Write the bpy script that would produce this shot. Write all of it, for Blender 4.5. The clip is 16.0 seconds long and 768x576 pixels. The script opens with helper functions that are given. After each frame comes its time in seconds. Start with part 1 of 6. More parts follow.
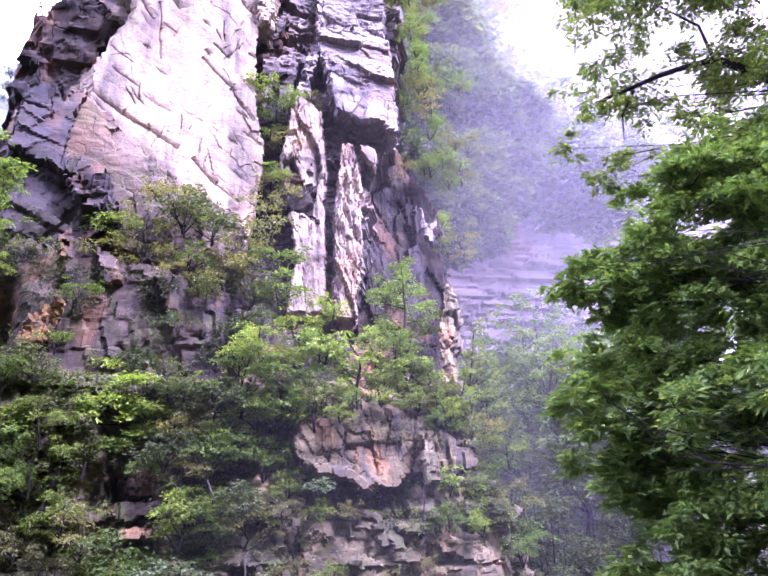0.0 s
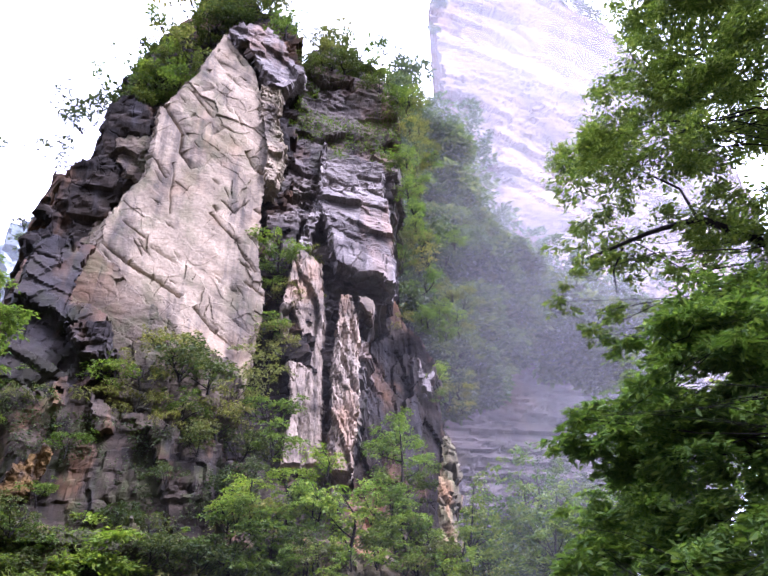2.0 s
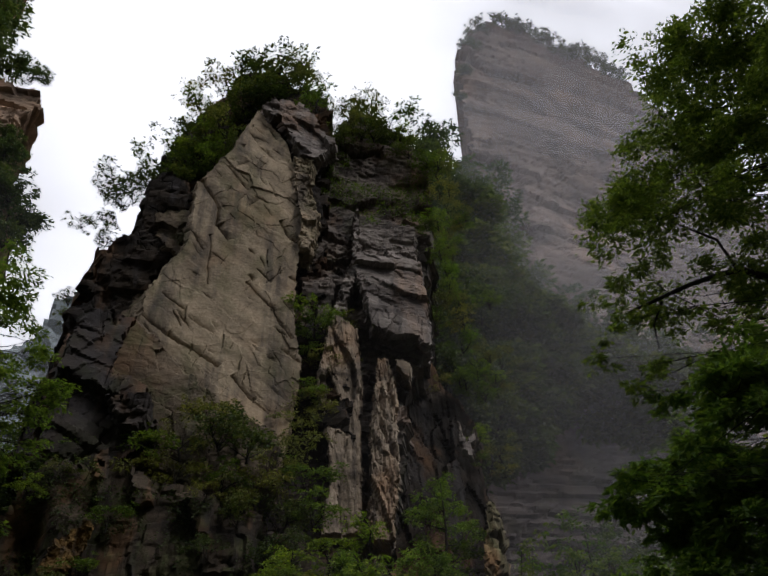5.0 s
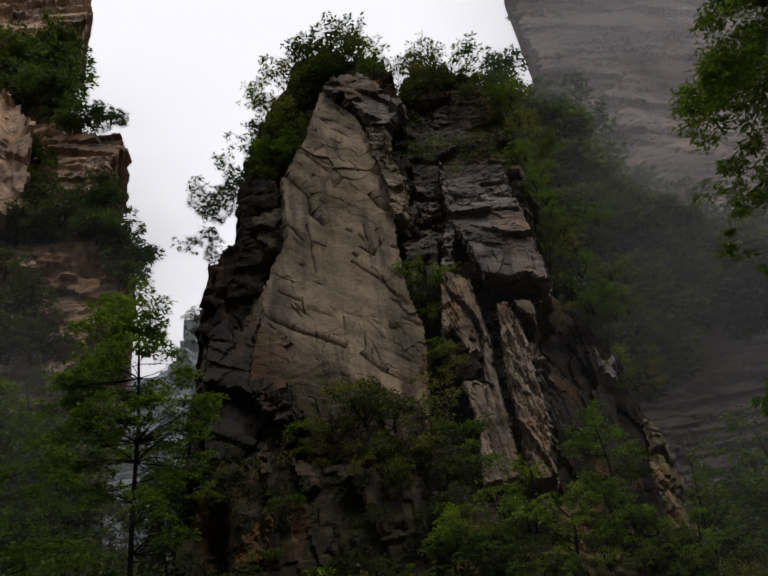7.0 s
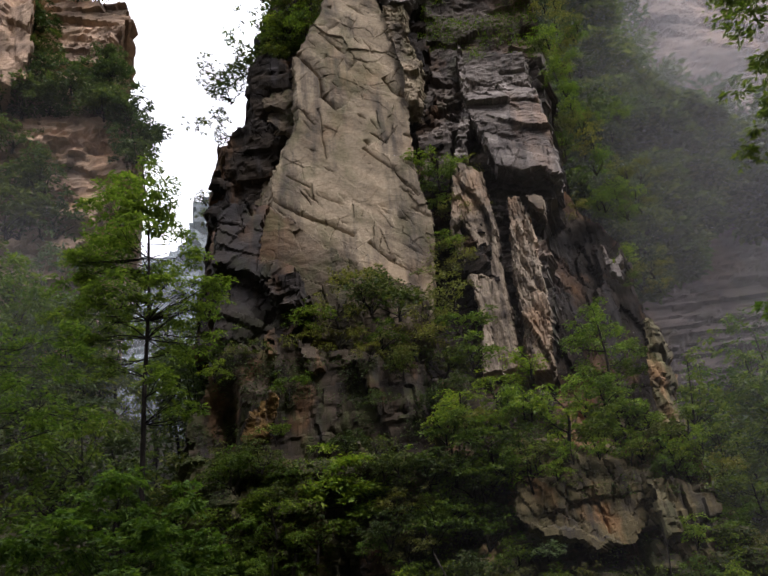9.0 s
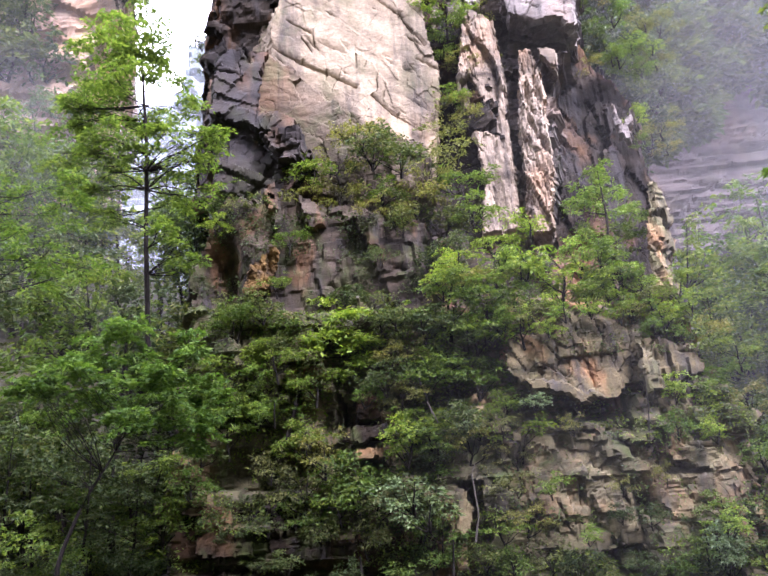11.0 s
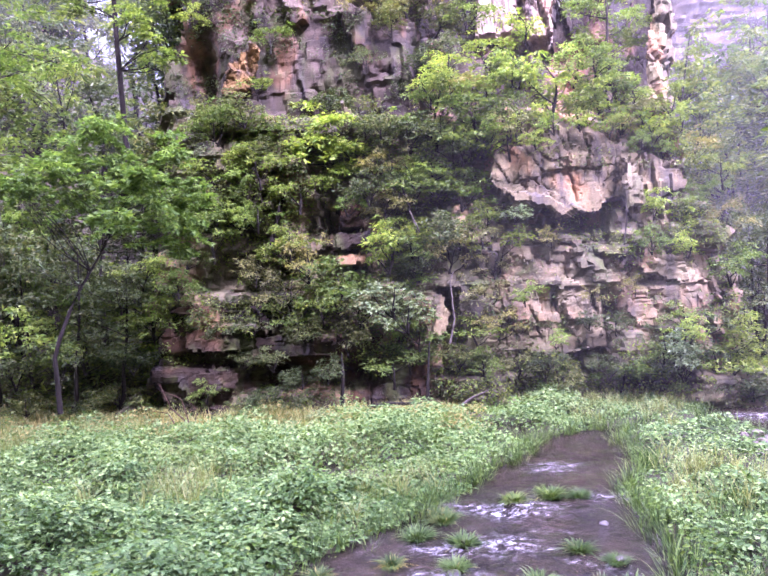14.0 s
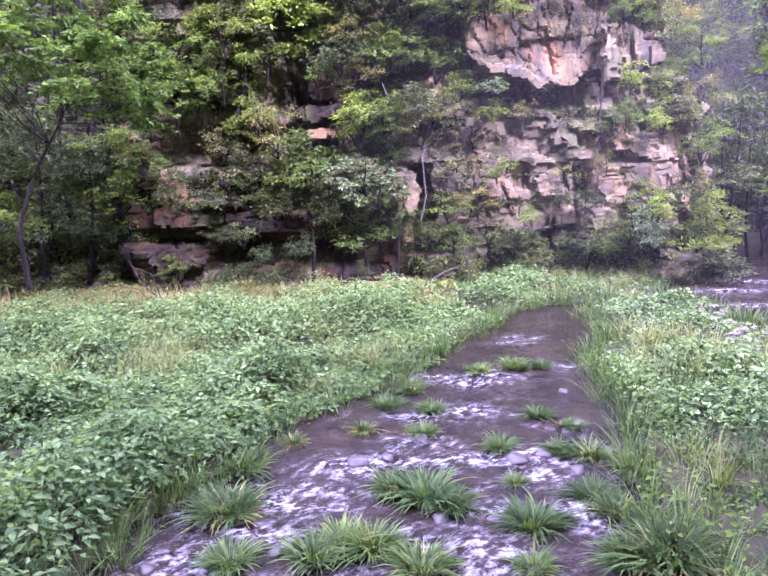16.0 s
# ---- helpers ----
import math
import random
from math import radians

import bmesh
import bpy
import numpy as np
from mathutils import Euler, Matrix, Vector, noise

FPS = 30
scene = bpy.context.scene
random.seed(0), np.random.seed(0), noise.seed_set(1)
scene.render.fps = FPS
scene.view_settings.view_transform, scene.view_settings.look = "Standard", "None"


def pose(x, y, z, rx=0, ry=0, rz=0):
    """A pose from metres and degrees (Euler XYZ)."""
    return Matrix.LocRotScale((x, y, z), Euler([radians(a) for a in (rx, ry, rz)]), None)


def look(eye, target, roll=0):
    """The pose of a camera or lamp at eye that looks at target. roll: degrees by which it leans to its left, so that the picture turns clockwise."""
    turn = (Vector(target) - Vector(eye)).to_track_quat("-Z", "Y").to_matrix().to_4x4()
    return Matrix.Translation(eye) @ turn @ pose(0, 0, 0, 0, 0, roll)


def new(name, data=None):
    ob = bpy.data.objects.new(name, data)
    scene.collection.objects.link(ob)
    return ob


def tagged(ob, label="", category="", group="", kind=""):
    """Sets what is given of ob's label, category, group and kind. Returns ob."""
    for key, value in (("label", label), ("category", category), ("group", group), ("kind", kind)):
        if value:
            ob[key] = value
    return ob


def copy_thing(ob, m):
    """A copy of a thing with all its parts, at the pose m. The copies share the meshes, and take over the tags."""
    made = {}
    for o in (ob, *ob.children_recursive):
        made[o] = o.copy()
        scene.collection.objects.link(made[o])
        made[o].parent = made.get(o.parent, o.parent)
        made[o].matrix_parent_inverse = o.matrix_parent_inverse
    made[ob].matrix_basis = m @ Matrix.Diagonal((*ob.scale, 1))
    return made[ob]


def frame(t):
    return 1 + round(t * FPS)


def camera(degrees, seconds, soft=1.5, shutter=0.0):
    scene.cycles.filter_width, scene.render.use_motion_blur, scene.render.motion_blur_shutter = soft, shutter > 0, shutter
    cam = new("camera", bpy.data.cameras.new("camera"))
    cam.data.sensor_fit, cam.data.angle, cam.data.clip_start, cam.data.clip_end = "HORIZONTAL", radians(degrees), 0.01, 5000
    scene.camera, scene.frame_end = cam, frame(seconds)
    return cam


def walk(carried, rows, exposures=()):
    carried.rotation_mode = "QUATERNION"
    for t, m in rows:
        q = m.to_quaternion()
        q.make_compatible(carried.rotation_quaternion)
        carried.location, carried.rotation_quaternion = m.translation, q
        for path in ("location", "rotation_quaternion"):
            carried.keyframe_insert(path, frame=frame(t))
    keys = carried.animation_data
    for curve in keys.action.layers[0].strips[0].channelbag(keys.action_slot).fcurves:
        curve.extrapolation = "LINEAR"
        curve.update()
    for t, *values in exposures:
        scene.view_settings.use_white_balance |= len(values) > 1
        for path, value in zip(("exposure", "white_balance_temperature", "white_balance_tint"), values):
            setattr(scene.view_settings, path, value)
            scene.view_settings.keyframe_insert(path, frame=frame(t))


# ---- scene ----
cam = camera(58.14, 16.0, soft=1.7)
EYE = (0.0, 0.0, 4.0)
# seconds, yaw, pitch, roll: the viewer stands on a footbridge and turns
ROWS = [
    (0.0, -13.14, 20.69, 2.31),
    (0.5, -12.89, 24.05, 2.40),
    (1.0, -13.05, 27.12, 2.18),
    (1.5, -13.00, 30.80, 2.17),
    (2.0, -13.54, 33.06, 1.95),
    (2.5, -14.59, 35.56, 2.00),
    (3.0, -15.60, 38.06, 1.30),
    (3.2, -15.81, 38.73, 1.17),
    (5.3, -7.41, 38.07, 2.83),
    (5.5, -5.45, 37.92, 3.69),
    (6.0, -1.79, 38.17, 5.72),
    (6.5, 2.05, 37.27, 7.46),
    (7.0, 5.63, 36.23, 7.73),
    (7.5, 6.06, 34.45, 7.16),
    (8.0, 5.70, 32.68, 6.57),
    (8.5, 5.38, 29.77, 6.05),
    (9.0, 5.01, 27.03, 5.39),
    (9.2, 5.09, 26.11, 5.30),
    (11.3, 4.30, 13.36, 3.79),
    (11.5, 4.17, 12.23, 3.64),
    (12.0, 4.11, 9.79, 3.29),
    (12.5, 3.89, 7.17, 2.94),
    (13.0, 3.32, 4.25, 2.92),
    (13.5, 3.30, 2.27, 2.85),
    (14.0, 2.97, -0.67, 2.76),
    (14.5, 2.54, -3.02, 2.69),
    (15.0, 2.09, -5.87, 2.57),
    (15.5, 1.63, -8.60, 2.37),
    (16.0, 0.61, -10.98, 2.32),
]
# the phone opens up on the dark gorge and stops down on the sky: seconds, stops, kelvin, tint
EXPOSURES = [
    (0.0, 2.2, 5150, 66), (1.0, 1.9, 5200, 56), (2.0, 1.3, 5350, 38), (3.0, 0.5, 5700, 26), (3.2, 0.35, 5800, 21),
    (5.3, -1.7, 6500, 13), (7.0, -1.85, 6700, 13), (8.0, -1.5, 6550, 15), (9.2, -0.25, 6400, 18), (11.3, 1.9, 5700, 36),
    (12.5, 2.5, 5600, 54), (14.0, 2.75, 5400, 65), (16.0, 2.65, 5300, 70),
]
walk(cam, [(t, pose(*EYE, 90 + pitch, roll, yaw)) for t, yaw, pitch, roll in ROWS], EXPOSURES)

# ---- sky and light ----
SUN_HEIGHT, SUN_TURN = radians(50), radians(140)
world = bpy.data.worlds.new("hazy_sky")
scene.world = world
world.use_nodes = True
wn, wl = world.node_tree.nodes, world.node_tree.links
sky = wn.new("ShaderNodeTexSky")
sky.sky_type, sky.sun_disc = "NISHITA", False
sky.sun_elevation, sky.sun_rotation = SUN_HEIGHT, SUN_TURN
sky.air_density, sky.dust_density = 1.0, 4.0
veil = wn.new("ShaderNodeMixRGB")
veil.inputs[0].default_value = 0.88
veil.inputs[2].default_value = (38.0, 39.0, 41.5, 1)
wl.new(sky.outputs[0], veil.inputs[1])
wl.new(veil.outputs[0], wn["Background"].inputs["Color"])
wn["Background"].inputs["Strength"].default_value = 0.1
sun = new("sun", bpy.data.lights.new("sun", "SUN"))
sun.data.energy, sun.data.angle, sun.data.color = 5.0, radians(12), (1.0, 0.97, 0.93)
sun_way = Vector((math.sin(SUN_TURN) * math.cos(SUN_HEIGHT), math.cos(SUN_TURN) * math.cos(SUN_HEIGHT), math.sin(SUN_HEIGHT)))
sun.matrix_world = look(sun_way * 200, (0, 0, 0))


# ---- noise ----
def hashed(*cells, seed=0):
    h = np.full(np.broadcast(*cells).shape, seed * 7919 + 12345, dtype=np.int64)
    for c in cells:
        h = (h * 1103515245 + np.asarray(c, dtype=np.int64) * 374761393 + 97) & 0x7FFFFFFF
        h = ((h ^ (h >> 13)) * 1274126177) & 0x7FFFFFFF
    return ((h ^ (h >> 15)) & 0xFFFFF) / float(0x100000)


def smooth(u, v, seed=0):
    iu, iv = np.floor(u), np.floor(v)
    fu, fv = u - iu, v - iv
    fu, fv = fu * fu * (3 - 2 * fu), fv * fv * (3 - 2 * fv)
    a, b = hashed(iu, iv, seed=seed), hashed(iu + 1, iv, seed=seed)
    c, d = hashed(iu, iv + 1, seed=seed), hashed(iu + 1, iv + 1, seed=seed)
    return (a * (1 - fu) + b * fu) * (1 - fv) + (c * (1 - fu) + d * fu) * fv - 0.5


def fbm(u, v, octaves=4, seed=0):
    return sum(smooth(u * 2 ** k + 17.3 * k, v * 2 ** k - 9.1 * k, seed + k) / 1.9 ** k for k in range(octaves))


def jointed(u, v, wide, high, seed=0):
    """Jointed beds of uneven blocks: each block's own offset and tilt, and how near its edge a place lies (1 in the joint)."""
    v = v + 0.5 * high * smooth(u / wide * 0.31, v / high * 0.23, seed)

    def bed(k):
        return (k + 0.62 * (hashed(k, seed=seed + 3) - 0.5)) * high

    k = np.floor(v / high)
    k = np.where(v < bed(k), k - 1, np.where(v >= bed(k + 1), k + 1, k))
    low, top = bed(k), bed(k + 1)
    w = wide * (0.55 + 0.9 * hashed(k, seed=seed + 5))
    s = u + hashed(k, seed=seed + 7) * wide * 3 + (v - low) * 0.8 * min(1.0, wide / high) * (hashed(k, seed=seed + 8) - 0.5)

    def joint(j):
        return (j + 0.7 * (hashed(k, j, seed=seed + 9) - 0.5)) * w

    j = np.floor(s / w)
    j = np.where(s < joint(j), j - 1, np.where(s >= joint(j + 1), j + 1, j))
    a, b = joint(j), joint(j + 1)
    edge = np.minimum(np.minimum(s - a, b - s), np.minimum(v - low, top - v))
    tip = (hashed(k, j, seed=seed + 13) - 0.5) * ((s - a) / (b - a) - 0.5) + (hashed(k, j, seed=seed + 15) - 0.5) * ((v - low) / (top - low) - 0.5)
    return hashed(k, j, seed=seed + 11) - 0.5 + 0.9 * tip, np.clip(1 - edge / (0.045 * wide), 0, 1)


def plates(u, v, seed=0):
    """Irregular broken plates: each plate's own offset with its tilt, and the distance to its edge."""
    iu, iv = np.floor(u), np.floor(v)
    near, next_near = np.full(u.shape, 9.0), np.full(u.shape, 9.0)
    level, tip = np.zeros(u.shape), np.zeros(u.shape)
    for di in (-1, 0, 1):
        for dj in (-1, 0, 1):
            ci, cj = iu + di, iv + dj
            du, dv = u - ci - hashed(ci, cj, seed=seed), v - cj - hashed(ci, cj, seed=seed + 1)
            d = np.maximum(np.abs(du) + 0.35 * np.abs(dv), np.abs(dv) + 0.35 * np.abs(du))
            closer = d < near
            next_near = np.where(closer, near, np.minimum(next_near, d))
            level = np.where(closer, hashed(ci, cj, seed=seed + 2) - 0.5, level)
            tip = np.where(closer, (hashed(ci, cj, seed=seed + 3) - 0.5) * du + (hashed(ci, cj, seed=seed + 4) - 0.5) * dv, tip)
            near = np.where(closer, d, near)
    return level + 0.9 * tip, next_near - near


def plated(amount, wide, high, seed, turn=0.0, fine=0.4, warp=0.2, crack=0.25):
    """Relief of rock broken into uneven plates at three sizes, with ragged edges and open cracks."""
    co, si = math.cos(turn), math.sin(turn)

    def relief(x, z):
        jag = 0.07 * min(wide, high)
        wx = warp * wide * fbm(x / wide * 0.5, z / high * 0.4, 2, seed + 41) + jag * fbm(x / high * 3.1, z / high * 3.1, 4, seed + 44)
        wz = warp * high * fbm(x / wide * 0.5, z / high * 0.5, 2, seed + 43) + jag * fbm(x / high * 3.1, z / high * 3.1, 4, seed + 45)
        u, v = (x + wx) * co + (z + wz) * si, (z + wz) * co - (x + wx) * si
        a, ea = plates(u / wide, v / high, seed)
        b, eb = plates(u / wide * 2.6 + 5.1, v / high * 2.3, seed + 11)
        c, ec = plates(u / wide * 6.1 + 2.7, v / high * 5.2, seed + 17)
        broken = np.clip(0.5 + 2.2 * fbm(x / wide * 0.5, z / high * 0.4, 2, seed + 47), 0.1, 1)
        y = a + 0.9 * fbm(x / wide * 0.4, z / high * 0.3, 2, seed + 37) + fine * broken * (b + 0.4 * c) + 0.25 * fine * fbm(x / wide * 7, z / high * 7, 4, seed + 33)
        return amount * (y - crack * broken * np.exp(-ea / 0.03) - 0.6 * crack * fine * broken * np.exp(-eb / 0.05))

    return relief


# ---- materials ----
def material(name):
    m = bpy.data.materials.new(name)
    m.use_nodes = True
    return m, m.node_tree.nodes, m.node_tree.links, m.node_tree.nodes["Principled BSDF"]


def ramp(nodes, links, source, stops):
    r = nodes.new("ShaderNodeValToRGB")
    r.color_ramp.elements.remove(r.color_ramp.elements[1])
    for i, (at, c) in enumerate(stops):
        e = r.color_ramp.elements[0] if i == 0 else r.color_ramp.elements.new(at)
        e.position, e.color = at, (*c, 1)
    links.new(source, r.inputs[0])
    return r.outputs[0]


def texture(nodes, links, scale, stretch=(1, 1, 1), detail=6, turn=(0, 0, 0), rough=0.6):
    g, mp, n = nodes.new("ShaderNodeNewGeometry"), nodes.new("ShaderNodeMapping"), nodes.new("ShaderNodeTexNoise")
    if any(turn):
        mp.vector_type = "TEXTURE"
        stretch, turn = [1 / s for s in stretch], [-a for a in turn]
    mp.inputs["Scale"].default_value, mp.inputs["Rotation"].default_value = stretch, turn
    n.inputs["Scale"].default_value, n.inputs["Detail"].default_value, n.inputs["Roughness"].default_value = scale, detail, rough
    links.new(g.outputs["Position"], mp.inputs[0])
    links.new(mp.outputs[0], n.inputs["Vector"])
    return n.outputs["Fac"]


def mixed(nodes, links, fac, a, b, way="MIX"):
    m = nodes.new("ShaderNodeMixRGB")
    m.blend_type = way
    for socket, v in zip(m.inputs, (fac, a, b)):
        if isinstance(v, bpy.types.NodeSocket):
            links.new(v, socket)
        else:
            socket.default_value = v if isinstance(v, float) else (*v, 1)
    return m.outputs[0]


def rock_material(name, light, mid, dark, stain=0.6, size=1.0, bump=0.5, moss=0.0, rust=0.25, cracks=0.6, cuts=0.0, grit=0.5, dip=0.0):
    m, n, l, p = material(name)
    beds = texture(n, l, 0.55 / size, (0.35, 0.35, 1.6), 9, (0, dip, 0))
    base = ramp(n, l, beds, [(0.32, dark), (0.47, mid), (0.62, light)])
    grain = texture(n, l, 9.0 / size, detail=4)
    base = mixed(n, l, grit, base, ramp(n, l, grain, [(0.3, (0.45, 0.45, 0.45)), (0.7, (1.15, 1.15, 1.15))]), "MULTIPLY")
    warm = texture(n, l, 0.33 / size, (1, 1, 0.6), 4)
    base = mixed(n, l, ramp(n, l, warm, [(0.52, (0, 0, 0)), (0.68, (rust, rust, rust))]), base, (0.42, 0.22, 0.10))
    streak = texture(n, l, 0.8 / size, (1.6, 1.6, 0.16), 6)
    base = mixed(n, l, ramp(n, l, streak, [(0.5, (0, 0, 0)), (0.66, (stain, stain, stain))]), base, (0.035, 0.033, 0.034))
    if moss:
        damp = texture(n, l, 0.9 / size, (1, 1, 0.7), 6)
        base = mixed(n, l, ramp(n, l, damp, [(0.5, (0, 0, 0)), (0.62, (moss, moss, moss))]), base, (0.05, 0.062, 0.022))
    g, warp, add, vo = n.new("ShaderNodeNewGeometry"), n.new("ShaderNodeTexNoise"), n.new("ShaderNodeMixRGB"), n.new("ShaderNodeTexVoronoi")
    warp.inputs["Scale"].default_value, warp.inputs["Detail"].default_value = 0.9 / size, 5
    add.blend_type, add.inputs[0].default_value = "ADD", 1.3 * size
    mp = n.new("ShaderNodeMapping")
    mp.inputs["Rotation"].default_value, mp.inputs["Scale"].default_value = (0, 0.55, 0), (1.0, 1.0, 0.6)
    l.new(g.outputs["Position"], warp.inputs["Vector"])
    l.new(g.outputs["Position"], add.inputs[1])
    l.new(warp.outputs["Color"], add.inputs[2])
    l.new(add.outputs[0], mp.inputs[0])
    l.new(mp.outputs[0], vo.inputs["Vector"])
    vo.feature = "DISTANCE_TO_EDGE"
    vo.inputs["Scale"].default_value = 0.85 / size
    patchy = texture(n, l, 0.7 / size, (1, 1, 1), 3)
    crack = ramp(n, l, vo.outputs["Distance"], [(0.0, (0, 0, 0)), (0.035, (1, 1, 1))])
    crack = mixed(n, l, ramp(n, l, patchy, [(0.45, (1, 1, 1)), (0.6, (0, 0, 0))]), crack, (1.0, 1.0, 1.0))
    base = mixed(n, l, 1.0, base, mixed(n, l, cracks, (1.0, 1.0, 1.0), crack), "MULTIPLY")
    if cuts:
        cut = ramp(n, l, texture(n, l, 1.1 / size, (0.55, 0.55, 3.2), 5, (0, -0.8, 0), 0.55), [(0.615, (1, 1, 1)), (0.655, (0, 0, 0)), (0.70, (0.85, 0.85, 0.85))])
        base = mixed(n, l, 1.0, base, mixed(n, l, cuts, (1.0, 1.0, 1.0), cut), "MULTIPLY")
    l.new(base, p.inputs["Base Color"])
    p.inputs["Roughness"].default_value, p.inputs["Specular IOR Level"].default_value = 0.9, 0.08
    fine, coarse = texture(n, l, 14 / size, (1, 1, 1.6), 8), texture(n, l, 1.7 / size, (0.9, 0.9, 1.3), 9)
    b1, b2 = n.new("ShaderNodeBump"), n.new("ShaderNodeBump")
    b1.inputs["Strength"].default_value, b1.inputs["Distance"].default_value = bump, 0.03 * size
    b2.inputs["Strength"].default_value, b2.inputs["Distance"].default_value = bump, 0.09 * size
    l.new(fine, b1.inputs["Height"])
    l.new(coarse, b2.inputs["Height"])
    l.new(b2.outputs[0], b1.inputs["Normal"])
    b3 = n.new("ShaderNodeBump")
    b3.inputs["Strength"].default_value, b3.inputs["Distance"].default_value = min(1.0, 1.3 * max(cracks, cuts)), 0.06 * size
    l.new(cut if cuts else crack, b3.inputs["Height"])
    l.new(b1.outputs[0], b3.inputs["Normal"])
    l.new(b3.outputs[0], p.inputs["Normal"])
    return m


def leaf_material(name, a, b, c, glow=0.35):
    m, n, l, p = material(name)
    g = n.new("ShaderNodeNewGeometry")
    o = n.new("ShaderNodeObjectInfo")
    each = ramp(n, l, g.outputs["Random Per Island"], [(0.0, a), (0.55, b), (1.0, c)])
    whole = ramp(n, l, o.outputs["Random"], [(0.0, (0.6, 0.68, 0.6)), (0.5, (1, 1, 1)), (1.0, (1.3, 1.2, 0.85))])
    col = mixed(n, l, 1.0, each, whole, "MULTIPLY")
    l.new(col, p.inputs["Base Color"])
    p.inputs["Roughness"].default_value, p.inputs["Specular IOR Level"].default_value = 0.5, 0.13
    t, mix = n.new("ShaderNodeBsdfTranslucent"), n.new("ShaderNodeMixShader")
    l.new(mixed(n, l, 1.0, col, (1.5, 1.6, 0.5), "MULTIPLY"), t.inputs["Color"])
    mix.inputs[0].default_value = glow
    l.new(p.outputs[0], mix.inputs[1])
    l.new(t.outputs[0], mix.inputs[2])
    l.new(mix.outputs[0], n["Material Output"].inputs["Surface"])
    return m


def plain_material(name, a, b, scale=6.0, rough=0.85, stretch=(1, 1, 1), bump=0.4, far=0.03):
    m, n, l, p = material(name)
    f = texture(n, l, scale, stretch, 6)
    l.new(ramp(n, l, f, [(0.3, a), (0.7, b)]), p.inputs["Base Color"])
    p.inputs["Roughness"].default_value = rough
    p.inputs["Specular IOR Level"].default_value = 0.5 if rough < 0.7 else 0.06
    bp = n.new("ShaderNodeBump")
    bp.inputs["Strength"].default_value, bp.inputs["Distance"].default_value = bump, far
    l.new(f, bp.inputs["Height"])
    l.new(bp.outputs[0], p.inputs["Normal"])
    return m


PALE_ROCK = rock_material("pale_sandstone", (0.305, 0.247, 0.172), (0.208, 0.168, 0.117), (0.092, 0.074, 0.052), 0.7, 1.3, 0.6, 0.35, 0.22, 0.2, 0.12, dip=-0.8)
BROWN_SLAB = rock_material("brown_weathered_slab", (0.15, 0.12, 0.086), (0.098, 0.078, 0.056), (0.046, 0.037, 0.028), 0.6, 1.0, 0.6, 0.45, 0.12, 0.3, dip=-0.6)
COLUMN_ROCK = rock_material("dark_column_rock", (0.15, 0.128, 0.112), (0.085, 0.073, 0.065), (0.034, 0.03, 0.027), 0.8, 1.0, 0.6, 0.25, 0.2, 0.3)
GREY_ROCK = rock_material("grey_sandstone", (0.22, 0.195, 0.175), (0.14, 0.123, 0.112), (0.055, 0.049, 0.046), 0.75, 1.0, 0.6, 0.0, 0.25, 0.3)
RIB_ROCK = rock_material("pale_rib_rock", (0.30, 0.245, 0.185), (0.215, 0.174, 0.13), (0.08, 0.064, 0.049), 0.7, 0.8, 0.5, 0.0, 0.3, 0.1)
# near-black base: the shade on the pillar's side walls is painted in
SHADED_ROCK = rock_material("shaded_rock", (0.042, 0.034, 0.027), (0.02, 0.0168, 0.0138), (0.008, 0.007, 0.006), 0.8)
RED_ROCK = rock_material("reddish_sandstone", (0.20, 0.172, 0.098), (0.126, 0.109, 0.064), (0.046, 0.04, 0.025), 0.65, 0.7, 0.6, 0.45, 0.45, 0.35)
ORANGE_ROCK = rock_material("orange_sandstone", (0.145, 0.118, 0.064), (0.09, 0.074, 0.042), (0.03, 0.026, 0.017), 0.8, 0.6, 0.6, 0.2, 0.6, 0.2)
# near-black base colour for the undercut corner
NEAR_BLACK_ROCK = rock_material("near_black_rock", (0.055, 0.048, 0.043), (0.029, 0.025, 0.0235), (0.011, 0.01, 0.0095), 0.8, 1.0, 0.6, 0.2, 0.2, 0.3)
# mossy brown, darkened in the base colour for the shade under overhang and trees
FOOT_ROCK = rock_material("shaded_brown_rock", (0.034, 0.0245, 0.0155), (0.0165, 0.0125, 0.0087), (0.0075, 0.006, 0.0047), 0.7, 0.7, 0.7, 0.8, 0.12, 0.3)
MOSSY_ROCK = rock_material("mossy_sandstone", (0.145, 0.13, 0.075), (0.08, 0.073, 0.044), (0.03, 0.027, 0.018), 0.75, 0.7, 0.7, 0.8, 0.3, 0.4)
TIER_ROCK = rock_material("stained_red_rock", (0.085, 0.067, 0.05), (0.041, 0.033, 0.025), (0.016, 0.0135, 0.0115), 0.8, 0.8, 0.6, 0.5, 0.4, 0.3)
OCHRE_ROCK = rock_material("ochre_sandstone", (0.16, 0.10, 0.036), (0.095, 0.06, 0.026), (0.035, 0.026, 0.018), 0.8, 0.5)
FAR_ROCK = rock_material("far_cliff_rock", (0.30, 0.24, 0.20), (0.205, 0.163, 0.137), (0.10, 0.082, 0.072), 0.5, 5.0, 0.5, 0.0, 0.3, 0.0, 0.0, 0.2)
WALL_ROCK = rock_material("far_banded_rock", (0.17, 0.14, 0.13), (0.105, 0.087, 0.083), (0.05, 0.043, 0.043), 0.5, 2.4, 0.5, 0.25, 0.2, 0.0, 0.0, 0.2)
